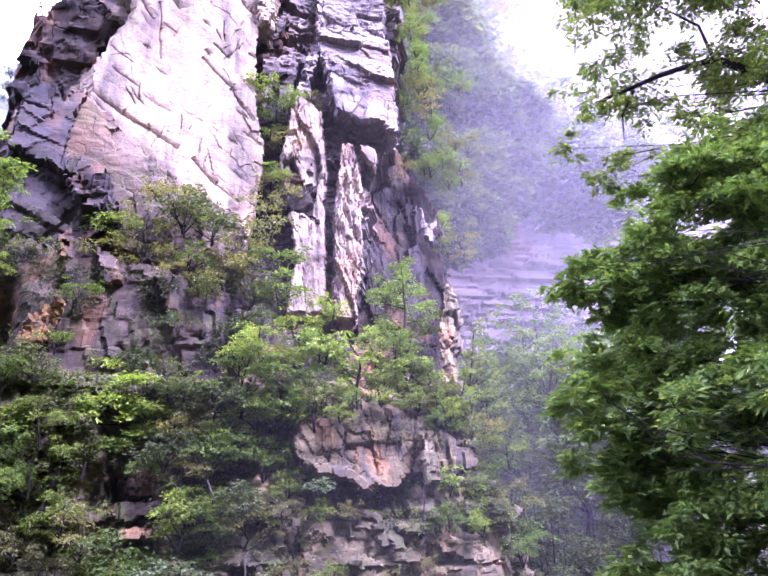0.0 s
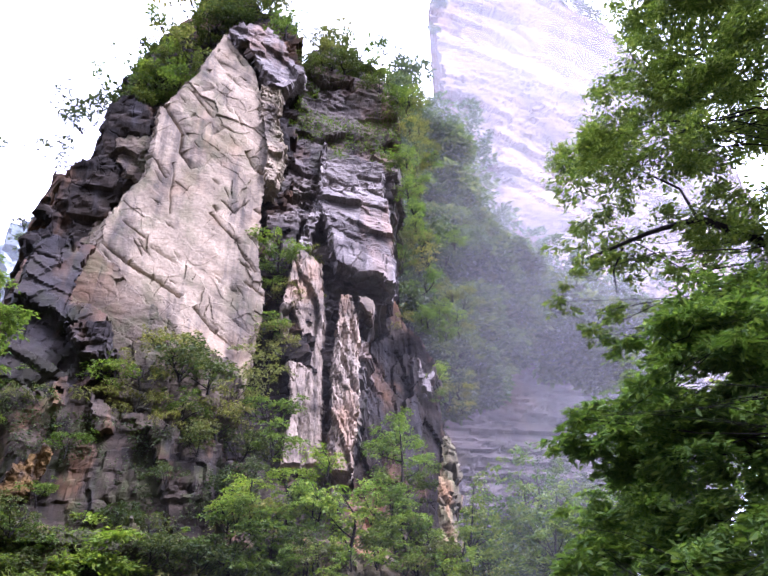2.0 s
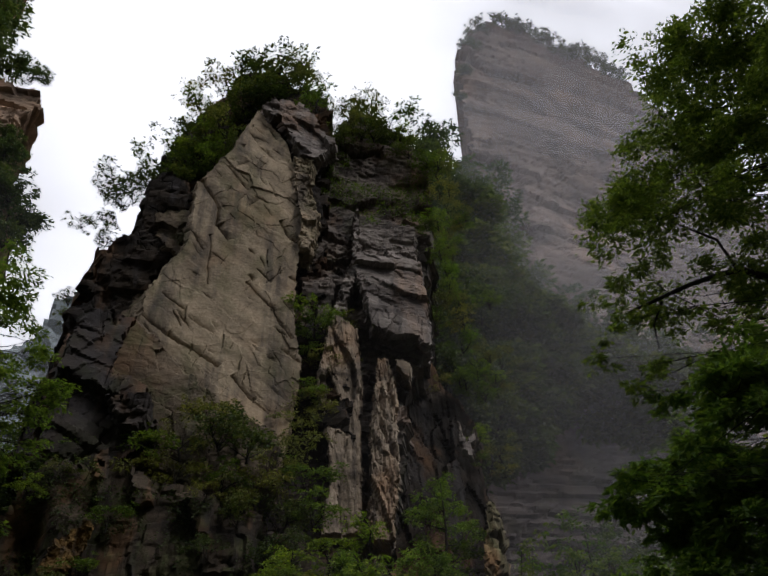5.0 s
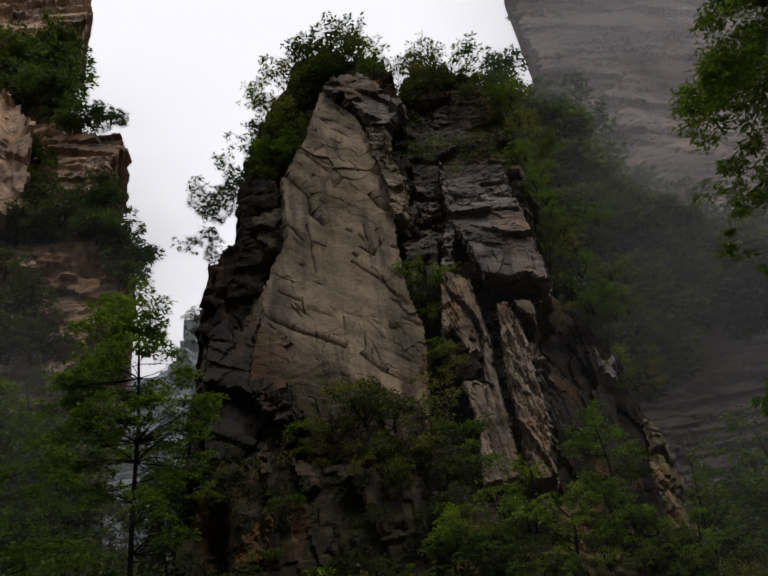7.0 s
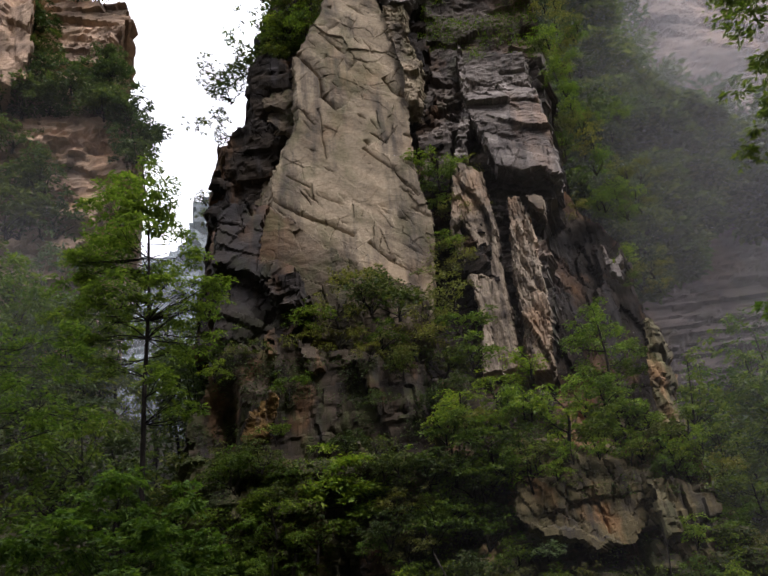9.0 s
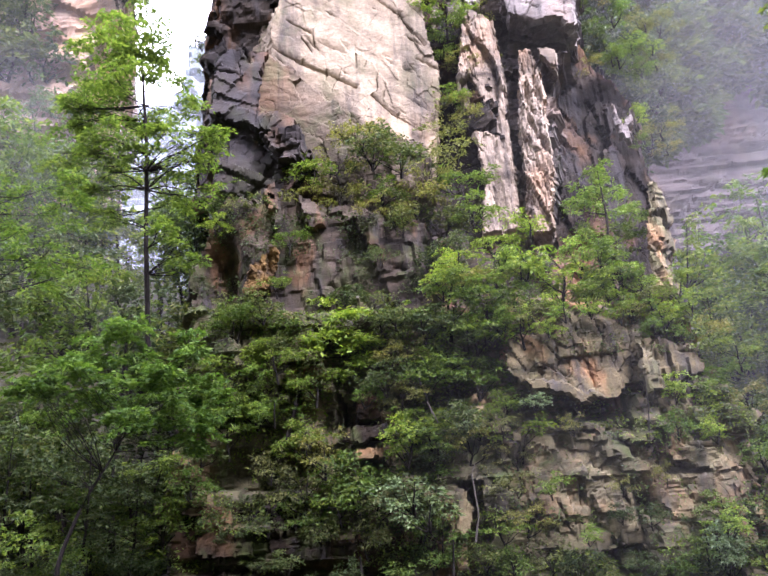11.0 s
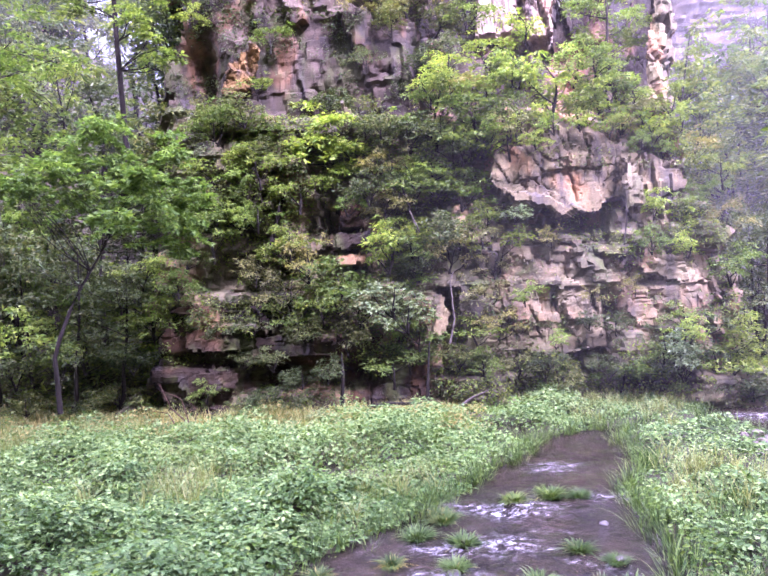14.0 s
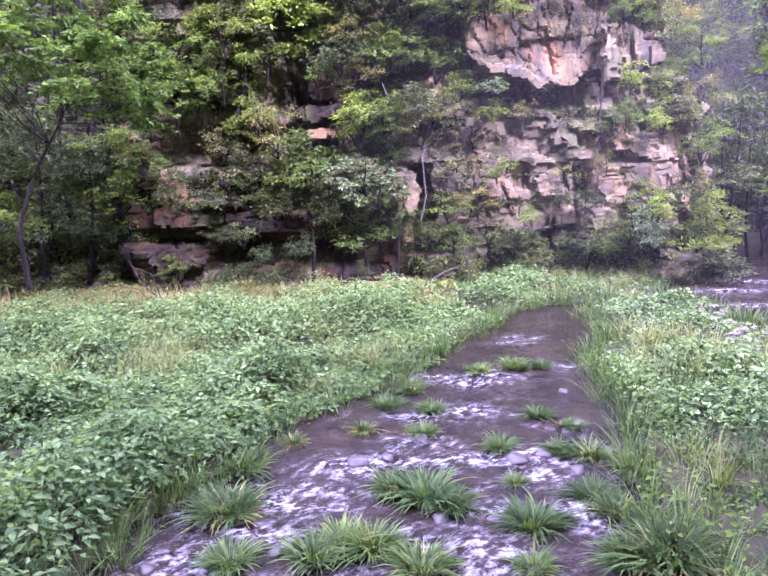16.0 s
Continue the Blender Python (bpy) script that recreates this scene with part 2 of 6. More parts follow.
SIDE_ROCK = rock_material("brown_layered_rock", (0.47, 0.34, 0.24), (0.31, 0.224, 0.162), (0.12, 0.092, 0.073), 0.4, 1.8, 0.5, 0.15, 0.4, 0.0, 0.0, 0.3)
SLOPE_ROCK = rock_material("overgrown_rock", (0.09, 0.10, 0.065), (0.055, 0.067, 0.04), (0.028, 0.036, 0.024), 0.4, 2.0, 0.7, 0.8, 0.25, 0.0)
# the blue of distance haze is put into this base colour
HAZE_BLUE_ROCK = plain_material("distant_hill", (0.12, 0.15, 0.16), (0.20, 0.23, 0.24), 0.06)
BRIGHT_LEAF = leaf_material("bright_leaf", (0.06, 0.105, 0.022), (0.105, 0.165, 0.034), (0.18, 0.23, 0.055), 0.42)
GREEN_LEAF = leaf_material("green_leaf", (0.042, 0.075, 0.018), (0.075, 0.115, 0.026), (0.125, 0.16, 0.042), 0.4)
DARK_LEAF = leaf_material("dark_leaf", (0.024, 0.042, 0.015), (0.048, 0.068, 0.024), (0.09, 0.10, 0.042), 0.3)
OLIVE_LEAF = leaf_material("olive_leaf", (0.062, 0.072, 0.028), (0.10, 0.108, 0.042), (0.165, 0.16, 0.072), 0.35)
SPRAY_LEAF = leaf_material("layered_spray_leaf", (0.05, 0.094, 0.02), (0.088, 0.15, 0.031), (0.15, 0.212, 0.048), 0.45)
MAPLE_LEAF = leaf_material("maple_leaf", (0.042, 0.082, 0.018), (0.074, 0.13, 0.027), (0.13, 0.19, 0.042), 0.38)
TREE_LEAF = leaf_material("broad_leaf", (0.046, 0.078, 0.019), (0.08, 0.12, 0.03), (0.14, 0.178, 0.052), 0.5)
FAR_LEAF = leaf_material("far_leaf", (0.032, 0.052, 0.026), (0.055, 0.08, 0.038), (0.085, 0.11, 0.052), 0.3)
HERB_LEAF = leaf_material("herb_leaf", (0.038, 0.08, 0.024), (0.09, 0.154, 0.05), (0.175, 0.246, 0.098), 0.3)
PALE_LEAF = leaf_material("pale_leaf", (0.055, 0.09, 0.04), (0.09, 0.13, 0.066), (0.15, 0.19, 0.105), 0.25)
BLADE = leaf_material("grass_blade", (0.014, 0.034, 0.009), (0.034, 0.07, 0.017), (0.095, 0.145, 0.045), 0.3)
MEADOW_BLADE = leaf_material("meadow_grass", (0.075, 0.10, 0.03), (0.13, 0.155, 0.05), (0.20, 0.21, 0.085), 0.3)
DRY_BLADE = leaf_material("dry_grass", (0.13, 0.13, 0.035), (0.22, 0.20, 0.065), (0.32, 0.27, 0.12), 0.3)
BARK = plain_material("bark", (0.008, 0.007, 0.006), (0.022, 0.019, 0.016), 12.0, 0.9, (1, 1, 0.2), 0.6)
PALE_BARK = plain_material("grey_twig", (0.035, 0.03, 0.025), (0.08, 0.07, 0.06), 12.0, 0.9, (1, 1, 0.2), 0.6)
SOIL = plain_material("soil", (0.018, 0.017, 0.011), (0.045, 0.043, 0.024), 1.6)
STONE = plain_material("wet_stone", (0.014, 0.011, 0.009), (0.04, 0.032, 0.026), 5.0, 0.45)
PEBBLE = plain_material("brown_pebbles", (0.045, 0.035, 0.029), (0.13, 0.10, 0.082), 9.0, 0.6, (1, 1, 1), 0.9, 0.06)


# ---- mesh helpers ----
def mesh_of(name, verts, faces, mat, smooth_faces=False):
    verts, faces = np.asarray(verts, dtype=np.float32), np.asarray(faces, dtype=np.int32)
    me = bpy.data.meshes.new(name)
    me.vertices.add(len(verts))
    me.vertices.foreach_set("co", verts.ravel())
    k = faces.shape[1]
    me.loops.add(faces.size)
    me.loops.foreach_set("vertex_index", faces.ravel())
    me.polygons.add(len(faces))
    me.polygons.foreach_set("loop_start", np.arange(len(faces), dtype=np.int32) * k)
    me.update(calc_edges=True)
    me.polygons.foreach_set("use_smooth", np.full(len(faces), smooth_faces))
    me.validate()
    me.materials.append(mat)
    return me


def part(name, me, parent=None, label=""):
    ob = new(name, me)
    ob.parent = parent
    return tagged(ob, label)


def inside(x, z, outline):
    hit = np.zeros(x.shape, dtype=bool)
    px, pz = outline[-1]
    for qx, qz in outline:
        cross = (qz > z) != (pz > z)
        at = (px - qx) * (z - qz) / (pz - qz if pz != qz else 1e-9) + qx
        hit ^= cross & (x < at)
        px, pz = qx, qz
    return hit


def rock_mesh(name, shape, mat, depth, step, relief, lean=(0, 0), ragged=0.25, seed=0, splay=0.9):
    """A rock mass: a front face over an outline in x and z, on the plane y = c + a x + b z, with relief, rough sides and a back."""
    c, a, b, outline = shape
    ox, oz = np.array(outline).T
    xs, zs = np.arange(ox.min() - step, ox.max() + 2 * step, step), np.arange(oz.min() - step, oz.max() + 2 * step, step)
    X, Z = np.meshgrid(xs, zs)
    jx, jz = fbm(X * 0.9 / ragged ** 0.5, Z * 0.9 / ragged ** 0.5, 4, seed + 40), fbm(X * 0.9 / ragged ** 0.5, Z * 0.9 / ragged ** 0.5, 4, seed + 50)
    keep = inside(X + ragged * jx * 2, Z + ragged * jz * 2, outline)
    cell = keep[:-1, :-1] & keep[1:, :-1] & keep[:-1, 1:] & keep[1:, 1:]
    Y = c + a * X + b * Z - relief(X, Z)
    wob = 0.35 * step
    X = X + wob * 2 * smooth(X / step * 0.77, Z / step * 0.77, seed + 60)
    Z = Z + wob * 2 * smooth(X / step * 0.77, Z / step * 0.77, seed + 61)
    index = np.arange(X.size).reshape(X.shape)
    i, j = np.nonzero(cell)
    faces = np.stack([index[i, j], index[i, j + 1], index[i + 1, j + 1], index[i + 1, j]], 1)
    edges = np.concatenate([faces[:, [k, (k + 1) % 4]] for k in range(4)])
    key = edges[:, 0].astype(np.int64) * X.size + edges[:, 1]
    back_key = edges[:, 1].astype(np.int64) * X.size + edges[:, 0]
    rim = edges[~np.isin(key, back_key)]
    verts = np.stack([X.ravel(), Y.ravel(), Z.ravel()], 1)
    rv = np.unique(rim)
    rings = max(3, int(min(10, depth / (step * 2.5))))
    place = np.full(X.size, -1)
    place[rv] = np.arange(len(rv))
    all_verts, all_faces, last, total = [verts], [faces], rv, len(verts)
    for k in range(1, rings + 1):
        u = k / rings
        w = verts[rv] + np.array([lean[0], depth, lean[1]]) * u
        w[:, 0] += verts[rv, 0] * splay * depth * u / verts[rv, 1]
        if k < rings:
            n1 = fbm(w[:, 0] * 0.8 + w[:, 1], w[:, 2] * 0.8 - w[:, 1], 3, seed + 70 + k)
            n2 = fbm(w[:, 0] * 0.8 - w[:, 1], w[:, 2] * 0.8 + w[:, 1], 3, seed + 80 + k)
            w = w + np.stack([n1, 0 * n1, n2], 1) * min(0.5, depth * 0.15)
        ids = total + np.arange(len(rv))
        all_verts.append(w)
        p, q = place[rim[:, 0]], place[rim[:, 1]]
        all_faces.append(np.stack([last[q], last[p], ids[p], ids[q]], 1))
        last, total = ids, total + len(rv)
    verts, faces = np.concatenate(all_verts), np.concatenate(all_faces)
    used = np.unique(faces)
    remap = np.zeros(total, dtype=np.int32)
    remap[used] = np.arange(len(used))
    return mesh_of(name, verts[used], remap[faces], mat)


def beds(amount, wide, high, seed, fine=0.25, turn=0.0, crack=0.5):
    """Relief of jointed rock: big blocks, small blocks, roughness, open joints."""
    co, si = math.cos(turn), math.sin(turn)

    def relief(x, z):
        u, v = x * co + z * si, z * co - x * si
        b1, e1 = jointed(u, v, wide, high, seed)
        b2, e2 = jointed(u, v, wide * 0.37, high * 0.4, seed + 21)
        rough = fbm(x / wide * 3, z / high * 3, 5, seed + 33)
        swell = fbm(x / wide * 0.45, z / high * 0.3, 2, seed + 37)
        return amount * (b1 + 0.8 * swell + fine * 1.6 * b2 + 0.4 * fine * rough - crack * 0.35 * e1 - crack * fine * 0.6 * e2)

    return relief


def flaked(seed, x0, x1, z0, z1, count, amount, ways=(-50, -50, -32, 78), long=0.8, wide=3.0, high=1.0, turn=-0.8, step=0.5, lines=()):
    """Relief of a smooth face: low slanting steps, short one-sided cracks where flakes broke off, and a few long scars (points, depth)."""
    r = np.random.default_rng(seed)
    cx, cz = r.uniform(x0, x1, count), r.uniform(z0, z1, count)
    ang = np.radians(r.choice(ways, count) + r.normal(0, 9, count))
    half, deep, far = r.uniform(0.15, long, count), -amount * (0.3 + r.uniform(0, 1, count) ** 2), 0.05 + 0.35 * r.uniform(0, 1, count) ** 4

    def relief(x, z):
        y = amount * 0.5 * fbm(x * 0.25, z * 0.2, 2, seed) + 0.12 * amount * fbm(x * 1.8, z * 1.8, 4, seed + 3)
        x, z = x + 0.12 * fbm(x * 0.9, z * 0.9, 3, seed + 5), z + 0.12 * fbm(x * 0.9, z * 0.9, 3, seed + 6)
        for k in range(count):
            t = (x - cx[k]) * math.cos(ang[k]) + (z - cz[k]) * math.sin(ang[k])
            s = (z - cz[k]) * math.cos(ang[k]) - (x - cx[k]) * math.sin(ang[k])
            y = y + np.where((s > 0) & (np.abs(t) < half[k]), deep[k] * np.exp(-s / far[k]) * (1 - (t / half[k]) ** 2), 0)
        for pts, cut in lines:
            for (ax, az), (bx, bz) in zip(pts, pts[1:]):
                n = math.hypot(bx - ax, bz - az)
                t = ((x - ax) * (bx - ax) + (z - az) * (bz - az)) / n
                s = ((z - az) * (bx - ax) - (x - ax) * (bz - az)) / n
                y = y - np.where((t > -0.05) & (t < n + 0.05) & (s > 0), cut * np.exp(-s / (0.6 * cut)), 0)
        u, w = x * math.cos(turn) + z * math.sin(turn), z * math.cos(turn) - x * math.sin(turn)
        b1, _ = jointed(u, w, wide, high, seed + 8)
        b2, _ = jointed(u, w, wide * 0.31, high * 0.36, seed + 9)
        return y + amount * step * (b1 + 0.35 * b2)

    return relief


def tube(path, radii, sides=6):
    """A tapered tube along a path."""
    path = np.asarray(path, dtype=float)
    n = len(path)
    way = np.gradient(path, axis=0)
    way /= np.linalg.norm(way, axis=1, keepdims=True) + 1e-9
    ref = np.where(np.abs(way[:, 2:3]) > 0.9, np.array([[1.0, 0, 0]]), np.array([[0, 0, 1.0]]))
    u = np.cross(way, ref)
    u /= np.linalg.norm(u, axis=1, keepdims=True) + 1e-9
    v = np.cross(way, u)
    ang = np.arange(sides) * 2 * np.pi / sides
    ring = path[:, None] + np.asarray(radii)[:, None, None] * (np.cos(ang)[None, :, None] * u[:, None] + np.sin(ang)[None, :, None] * v[:, None])
    idx = np.arange(n * sides).reshape(n, sides)
    a, b = idx[:-1], idx[1:]
    f = np.stack([a, np.roll(a, -1, 1), np.roll(b, -1, 1), b], -1).reshape(-1, 4)
    return ring.reshape(-1, 3), f


def joined(pieces):
    verts, faces, base = [], [], 0
    for v, f in pieces:
        verts.append(v)
        faces.append(f + base)
        base += len(v)
    return np.concatenate(verts), np.concatenate(faces)


def bent(rng, a, b, bow, n=6):
    a, b = np.asarray(a, dtype=float), np.asarray(b, dtype=float)
    t = np.linspace(0, 1, n)[:, None]
    side = rng.normal(size=3) * bow * np.linalg.norm(b - a)
    return a + (b - a) * t + side * np.sin(t * np.pi) + rng.normal(size=(n, 3)) * 0.02 * np.linalg.norm(b - a) * (t * (1 - t) * 4)


def leaves(rng, spots, size, up=0.8, thin=0.42, out=None, droop=0.25):
    """Folded leaves at the spots: two triangles each, lying mostly flat and pointing outwards."""
    n = len(spots)
    ang = rng.uniform(0, 2 * np.pi, n)
    way = np.stack([np.cos(ang), np.sin(ang), rng.normal(-droop, 0.35, n)], 1)
    if out is not None:
        way[:, :2] += 1.2 * out[:, :2]
    way /= np.linalg.norm(way, axis=1, keepdims=True)
    face = rng.normal(size=(n, 3)) * (1 - up) * 1.6 + np.array([0, 0, 1.0])
    side = np.cross(way, face)
    side /= np.linalg.norm(side, axis=1, keepdims=True) + 1e-9
    top = np.cross(side, way)
    s = (size * rng.uniform(0.6, 1.3, n))[:, None]
    mid = spots + way * s * 0.42
    v = np.stack([spots, mid + side * s * thin * 0.5 + top * s * 0.1, spots + way * s, mid - side * s * thin * 0.5 + top * s * 0.1], 1).reshape(-1, 3)
    i = np.arange(n)[:, None] * 4
    f = np.concatenate([i + np.array([[0, 1, 2]]), i + np.array([[0, 2, 3]])], 1).reshape(-1, 3)
    return v, f


def pad_spots(rng, pads, per, flat=0.45, layers=3):
    """Places of leaves in flattened, drooping, layered pads (x, y, z, radius); sparse and uneven towards the rim."""
    spots, outs = [], []
    for x, y, z, r in pads:
        n = int(per * r * r)
        sub = rng.normal(size=(max(3, int(5 * r) + 5), 3)) * np.array([0.45, 0.45, flat]) * r
        pick = rng.integers(0, len(sub), n)
        d = rng.normal(size=(n, 3)) * np.array([0.22, 0.22, 0.09]) * r
        p = sub[pick] + d
        h = np.hypot(p[:, 0], p[:, 1])
        p[:, 2] -= 0.22 * h * h / r
        o = np.concatenate([p[:, :2] / (h[:, None] + 1e-6), np.zeros((n, 1))], 1)
        spots.append(p + np.array([x, y, z]))
        outs.append(o)
    return np.concatenate(spots), np.concatenate(outs)


def grown(name, seed, trunk, radius, pads, per, size, leaf, bark=BARK, limb=0.35, twig=5, up=0.62, flat=0.42, thin=0.42, arms=(), skip=1):
    """A plant: a tapered trunk along the path, limbs that reach each pad, and leaves. Its base is the path's first point."""
    rng = np.random.default_rng(seed)
    trunk = np.asarray(trunk, dtype=float)
    base = trunk[0].copy()
    n = len(trunk)
    radii = radius * (1 - 0.85 * np.linspace(0, 1, n))
    wood = [tube(trunk, radii, 7)]
    for r0, arm in arms:
        wood.append(tube(sky_path(arm, 3 * len(arm)), np.linspace(r0, r0 * 0.25, 3 * len(arm)), 6))
    for number, (x, y, z, r) in enumerate(pads):
        e = np.array([x, y, z])
        if number % skip:
            continue
        t = np.argmin(np.linalg.norm(trunk - (e - np.array([0, 0, limb * np.linalg.norm(e[:2] - trunk[-1, :2]) + 0.3])), axis=1))
        t = min(t, n - 2)
        r0 = min(radii[t] * 0.5, 0.012 + 0.03 * r)
        p = bent(rng, trunk[t], e, 0.10, 5)
        wood.append(tube(p, np.linspace(r0, r0 * 0.2, 5), 4))
        for _ in range(twig):
            q = p[rng.integers(2, 5)]
            tip = e + rng.normal(size=3) * np.array([0.6, 0.6, 0.25]) * r
            wood.append(tube(bent(rng, q, tip, 0.12, 3), np.linspace(r0 * 0.32, r0 * 0.1, 3), 3))
    spots, outs = pad_spots(rng, pads, per, flat)
    lv, lf = leaves(rng, spots, size, up, thin, outs)
    wv, wf = joined(wood)
    thing = new(name)
    part("trunk", mesh_of("trunk", wv - base, wf, bark, True), thing)
    part("crown", mesh_of("crown", lv - base, lf, leaf), thing)
    thing.location = base
    return thing


def sky_path(points, n=10):
    pts = np.array(points, dtype=float)
    t = np.linspace(0, len(pts) - 1, n)
    return np.stack([np.interp(t, np.arange(len(pts)), pts[:, k]) for k in range(3)], 1)


PLACED = set()


def put(src, m):
    """The thing itself at its first place, then copies."""
    if src.name not in PLACED:
        PLACED.add(src.name)
        src.matrix_basis = m
        return src
    return copy_thing(src, m @ Matrix.Diagonal((1 / src.scale.x, 1 / src.scale.y, 1 / src.scale.z, 1)))


def at_place(x, y, z, turn=0.0, size=1.0, tall=1.0):
    return pose(x, y, z, 0, 0, turn) @ Matrix.Diagonal((size, size, size * tall, 1))

# ---- ground, stream ----
STREAM = [(-0.8, -40, 3.0), (-0.6, 0, 2.7), (-0.2, 6, 2.9), (0.05, 7, 2.65), (0.4, 8.4, 2.5), (1.05, 9.6, 2.2), (1.5, 11.2, 1.65), (2.25, 12.9, 1.55), (2.95, 14.1, 1.15), (3.6, 16, 0.9), (4.3, 17.0, 0.45), (5.4, 17.9, 0.2)]
RIVER = [(13, -40, 3.0), (12.8, 4, 2.6), (11.6, 11, 2.3), (9.8, 15.5, 2.0), (9.4, 18, 2.3), (11.4, 21.5, 2.0), (17, 30, 3.0), (26, 50, 4.0), (40, 120, 4.0)]


def bank_gap(x, y, line):
    """How far a place lies outside a water course (negative: in it)."""
    best = np.full(np.broadcast(x, y).shape, 1e6)
    for (ax, ay, aw), (bx, by, bw) in zip(line, line[1:]):
        t = np.clip(((x - ax) * (bx - ax) + (y - ay) * (by - ay)) / ((bx - ax) ** 2 + (by - ay) ** 2), 0, 1)
        best = np.minimum(best, np.hypot(x - ax - t * (bx - ax), y - ay - t * (by - ay)) - aw - t * (bw - aw))
    return best


def shore(x, y):
    wav = 0.55 * fbm(x * 0.55, y * 0.55, 3, 5)
    pool = np.hypot((x - 1.6) / 1.3, (y - 16.6) / 0.35) - 1
    return np.minimum(np.minimum(bank_gap(x, y, STREAM), bank_gap(x, y, RIVER)) + wav, pool)


def land(x, y):
    d = shore(x, y)
    z = np.where(d < 0, np.maximum(-0.35, 0.5 * d) - 0.03, 0.22 * (1 - np.exp(-np.maximum(d, 0) / 0.5)) - 0.03)
    z = z + 0.10 * fbm(x * 0.5, y * 0.5, 3, 8) * (d > 0)
    left = np.clip((y - 20.5) * 0.5, 0, 16) * np.clip((-6.5 - x) / 4, 0, 1)
    left = left + np.clip((-13 - x) * 0.55, 0, 14) * np.clip((y - 6) / 8, 0, 1)
    right = np.clip((y - 24) * 0.35, 0, 18) * np.clip((x - 11 - 0.30 * np.maximum(y - 24, 0)) / 5, 0, 1)
    behind = np.clip((y - 26) * 0.5, 0, 8) * np.clip(1 - np.abs(x) / 10, 0, 1)
    bank = np.clip((-3.5 - y) * 0.5, 0, 9)
    return z + left + right + behind + bank + 0.5 * fbm(x * 0.2, y * 0.2, 3, 9) * (left + right > 0.3)


steps = np.concatenate([[-3000, -900, -300, -120, -70], np.arange(-45, -16, 1.2), np.arange(-16, 14, 0.2), np.arange(14, 60, 1.2), [75, 120, 300, 900, 3000]])
steps_y = np.concatenate([[-3000, -900, -300, -120, -60, -30], np.arange(-15, 4, 0.8), np.arange(4, 24, 0.2), np.arange(24, 75, 1.2), [90, 140, 300, 900, 3000]])
GX, GY = np.meshgrid(steps, steps_y)
GZ = land(GX, GY)
gi = np.arange(GX.size).reshape(GX.shape)
gf = np.stack([gi[:-1, :-1], gi[:-1, 1:], gi[1:, 1:], gi[1:, :-1]], -1).reshape(-1, 4)
ground = part("ground", mesh_of("ground", np.stack([GX, GY, GZ], -1).reshape(-1, 3), gf, SOIL, True))
tagged(ground, "dark damp valley soil under low plants", "ground", kind="structure")

m, n, l, p = material("running_water")
foam_at = n.new("ShaderNodeAttribute")
foam_at.attribute_name = "foam"
flow = texture(n, l, 7.0, (0.75, 1.1, 1), 10, (0, 0, -0.5), 0.75)
broken = mixed(n, l, 1.0, foam_at.outputs["Fac"], ramp(n, l, flow, [(0.47, (0, 0, 0)), (0.56, (0.3, 0.3, 0.3)), (0.68, (0.9, 0.9, 0.9))]), "MULTIPLY")
bed = ramp(n, l, texture(n, l, 1.3, (1, 1, 1), 6), [(0.35, (0.007, 0.0052, 0.0035)), (0.7, (0.024, 0.0165, 0.010))])
l.new(mixed(n, l, broken, bed, (0.60, 0.61, 0.63)), p.inputs["Base Color"])
l.new(ramp(n, l, broken, [(0.0, (0.08, 0.08, 0.08)), (1.0, (0.7, 0.7, 0.7))]), p.inputs["Roughness"])
p.inputs["IOR"].default_value, p.inputs["Specular IOR Level"].default_value = 1.33, 0.35
bp = n.new("ShaderNodeBump")
bp.inputs["Strength"].default_value, bp.inputs["Distance"].default_value = 1.0, 0.2
l.new(texture(n, l, 5.5, (1, 0.55, 1), 7, (0, 0, -0.5)), bp.inputs["Height"])
l.new(bp.outputs[0], p.inputs["Normal"])
WATER = m

# rapids: x, y, half length across the stream, half length along it, strength
RAPIDS = [(-1.36, 7.48, 0.75, 0.28, 1.0), (-0.78, 8.33, 0.6, 0.25, 0.9), (-0.28, 8.59, 0.7, 0.22, 1.0), (0.23, 10.11, 0.5, 0.2, 0.8), (0.93, 10.25, 0.5, 0.3, 1.0), (1.23, 11.64, 0.7, 0.2, 1.0), (1.8, 8.58, 0.5, 0.3, 1.0), (0.88, 8.5, 0.6, 0.25, 1.0), (0.77, 6.18, 0.6, 0.5, 0.9), (1.74, 8.01, 0.4, 0.3, 0.9),
          (-1.23, 7.83, 0.5, 0.2, 0.8), (0.74, 11.96, 0.4, 0.15, 0.9), (1.61, 11.87, 0.6, 0.15, 1.0), (3.02, 12.28, 0.45, 0.15, 1.0), (2.7, 14.4, 0.4, 0.2, 0.8), (2.43, 14.04, 0.4, 0.15, 0.8), (0.96, 7.22, 0.5, 0.2, 0.7), (2.02, 7.05, 0.4, 0.4, 0.9), (-2.24, 6.34, 0.5, 0.4, 0.8), (-1.54, 6.85, 0.8, 0.2, 0.9), (-0.3, 5.6, 1.6, 0.4, 0.8), (8.6, 16.6, 0.9, 0.2, 0.8), (8.9, 18.4, 1.2, 0.3, 0.8), (10.2, 19.4, 1.0, 0.3, 0.7)]
wx, wy = np.meshgrid(np.arange(-6, 15, 0.09), np.arange(3.0, 24, 0.09))
foam = 0.05 * np.clip(fbm(wx * 0.9, wy * 0.6, 3, 16) + 0.4, 0, 1) * (wy < 13)
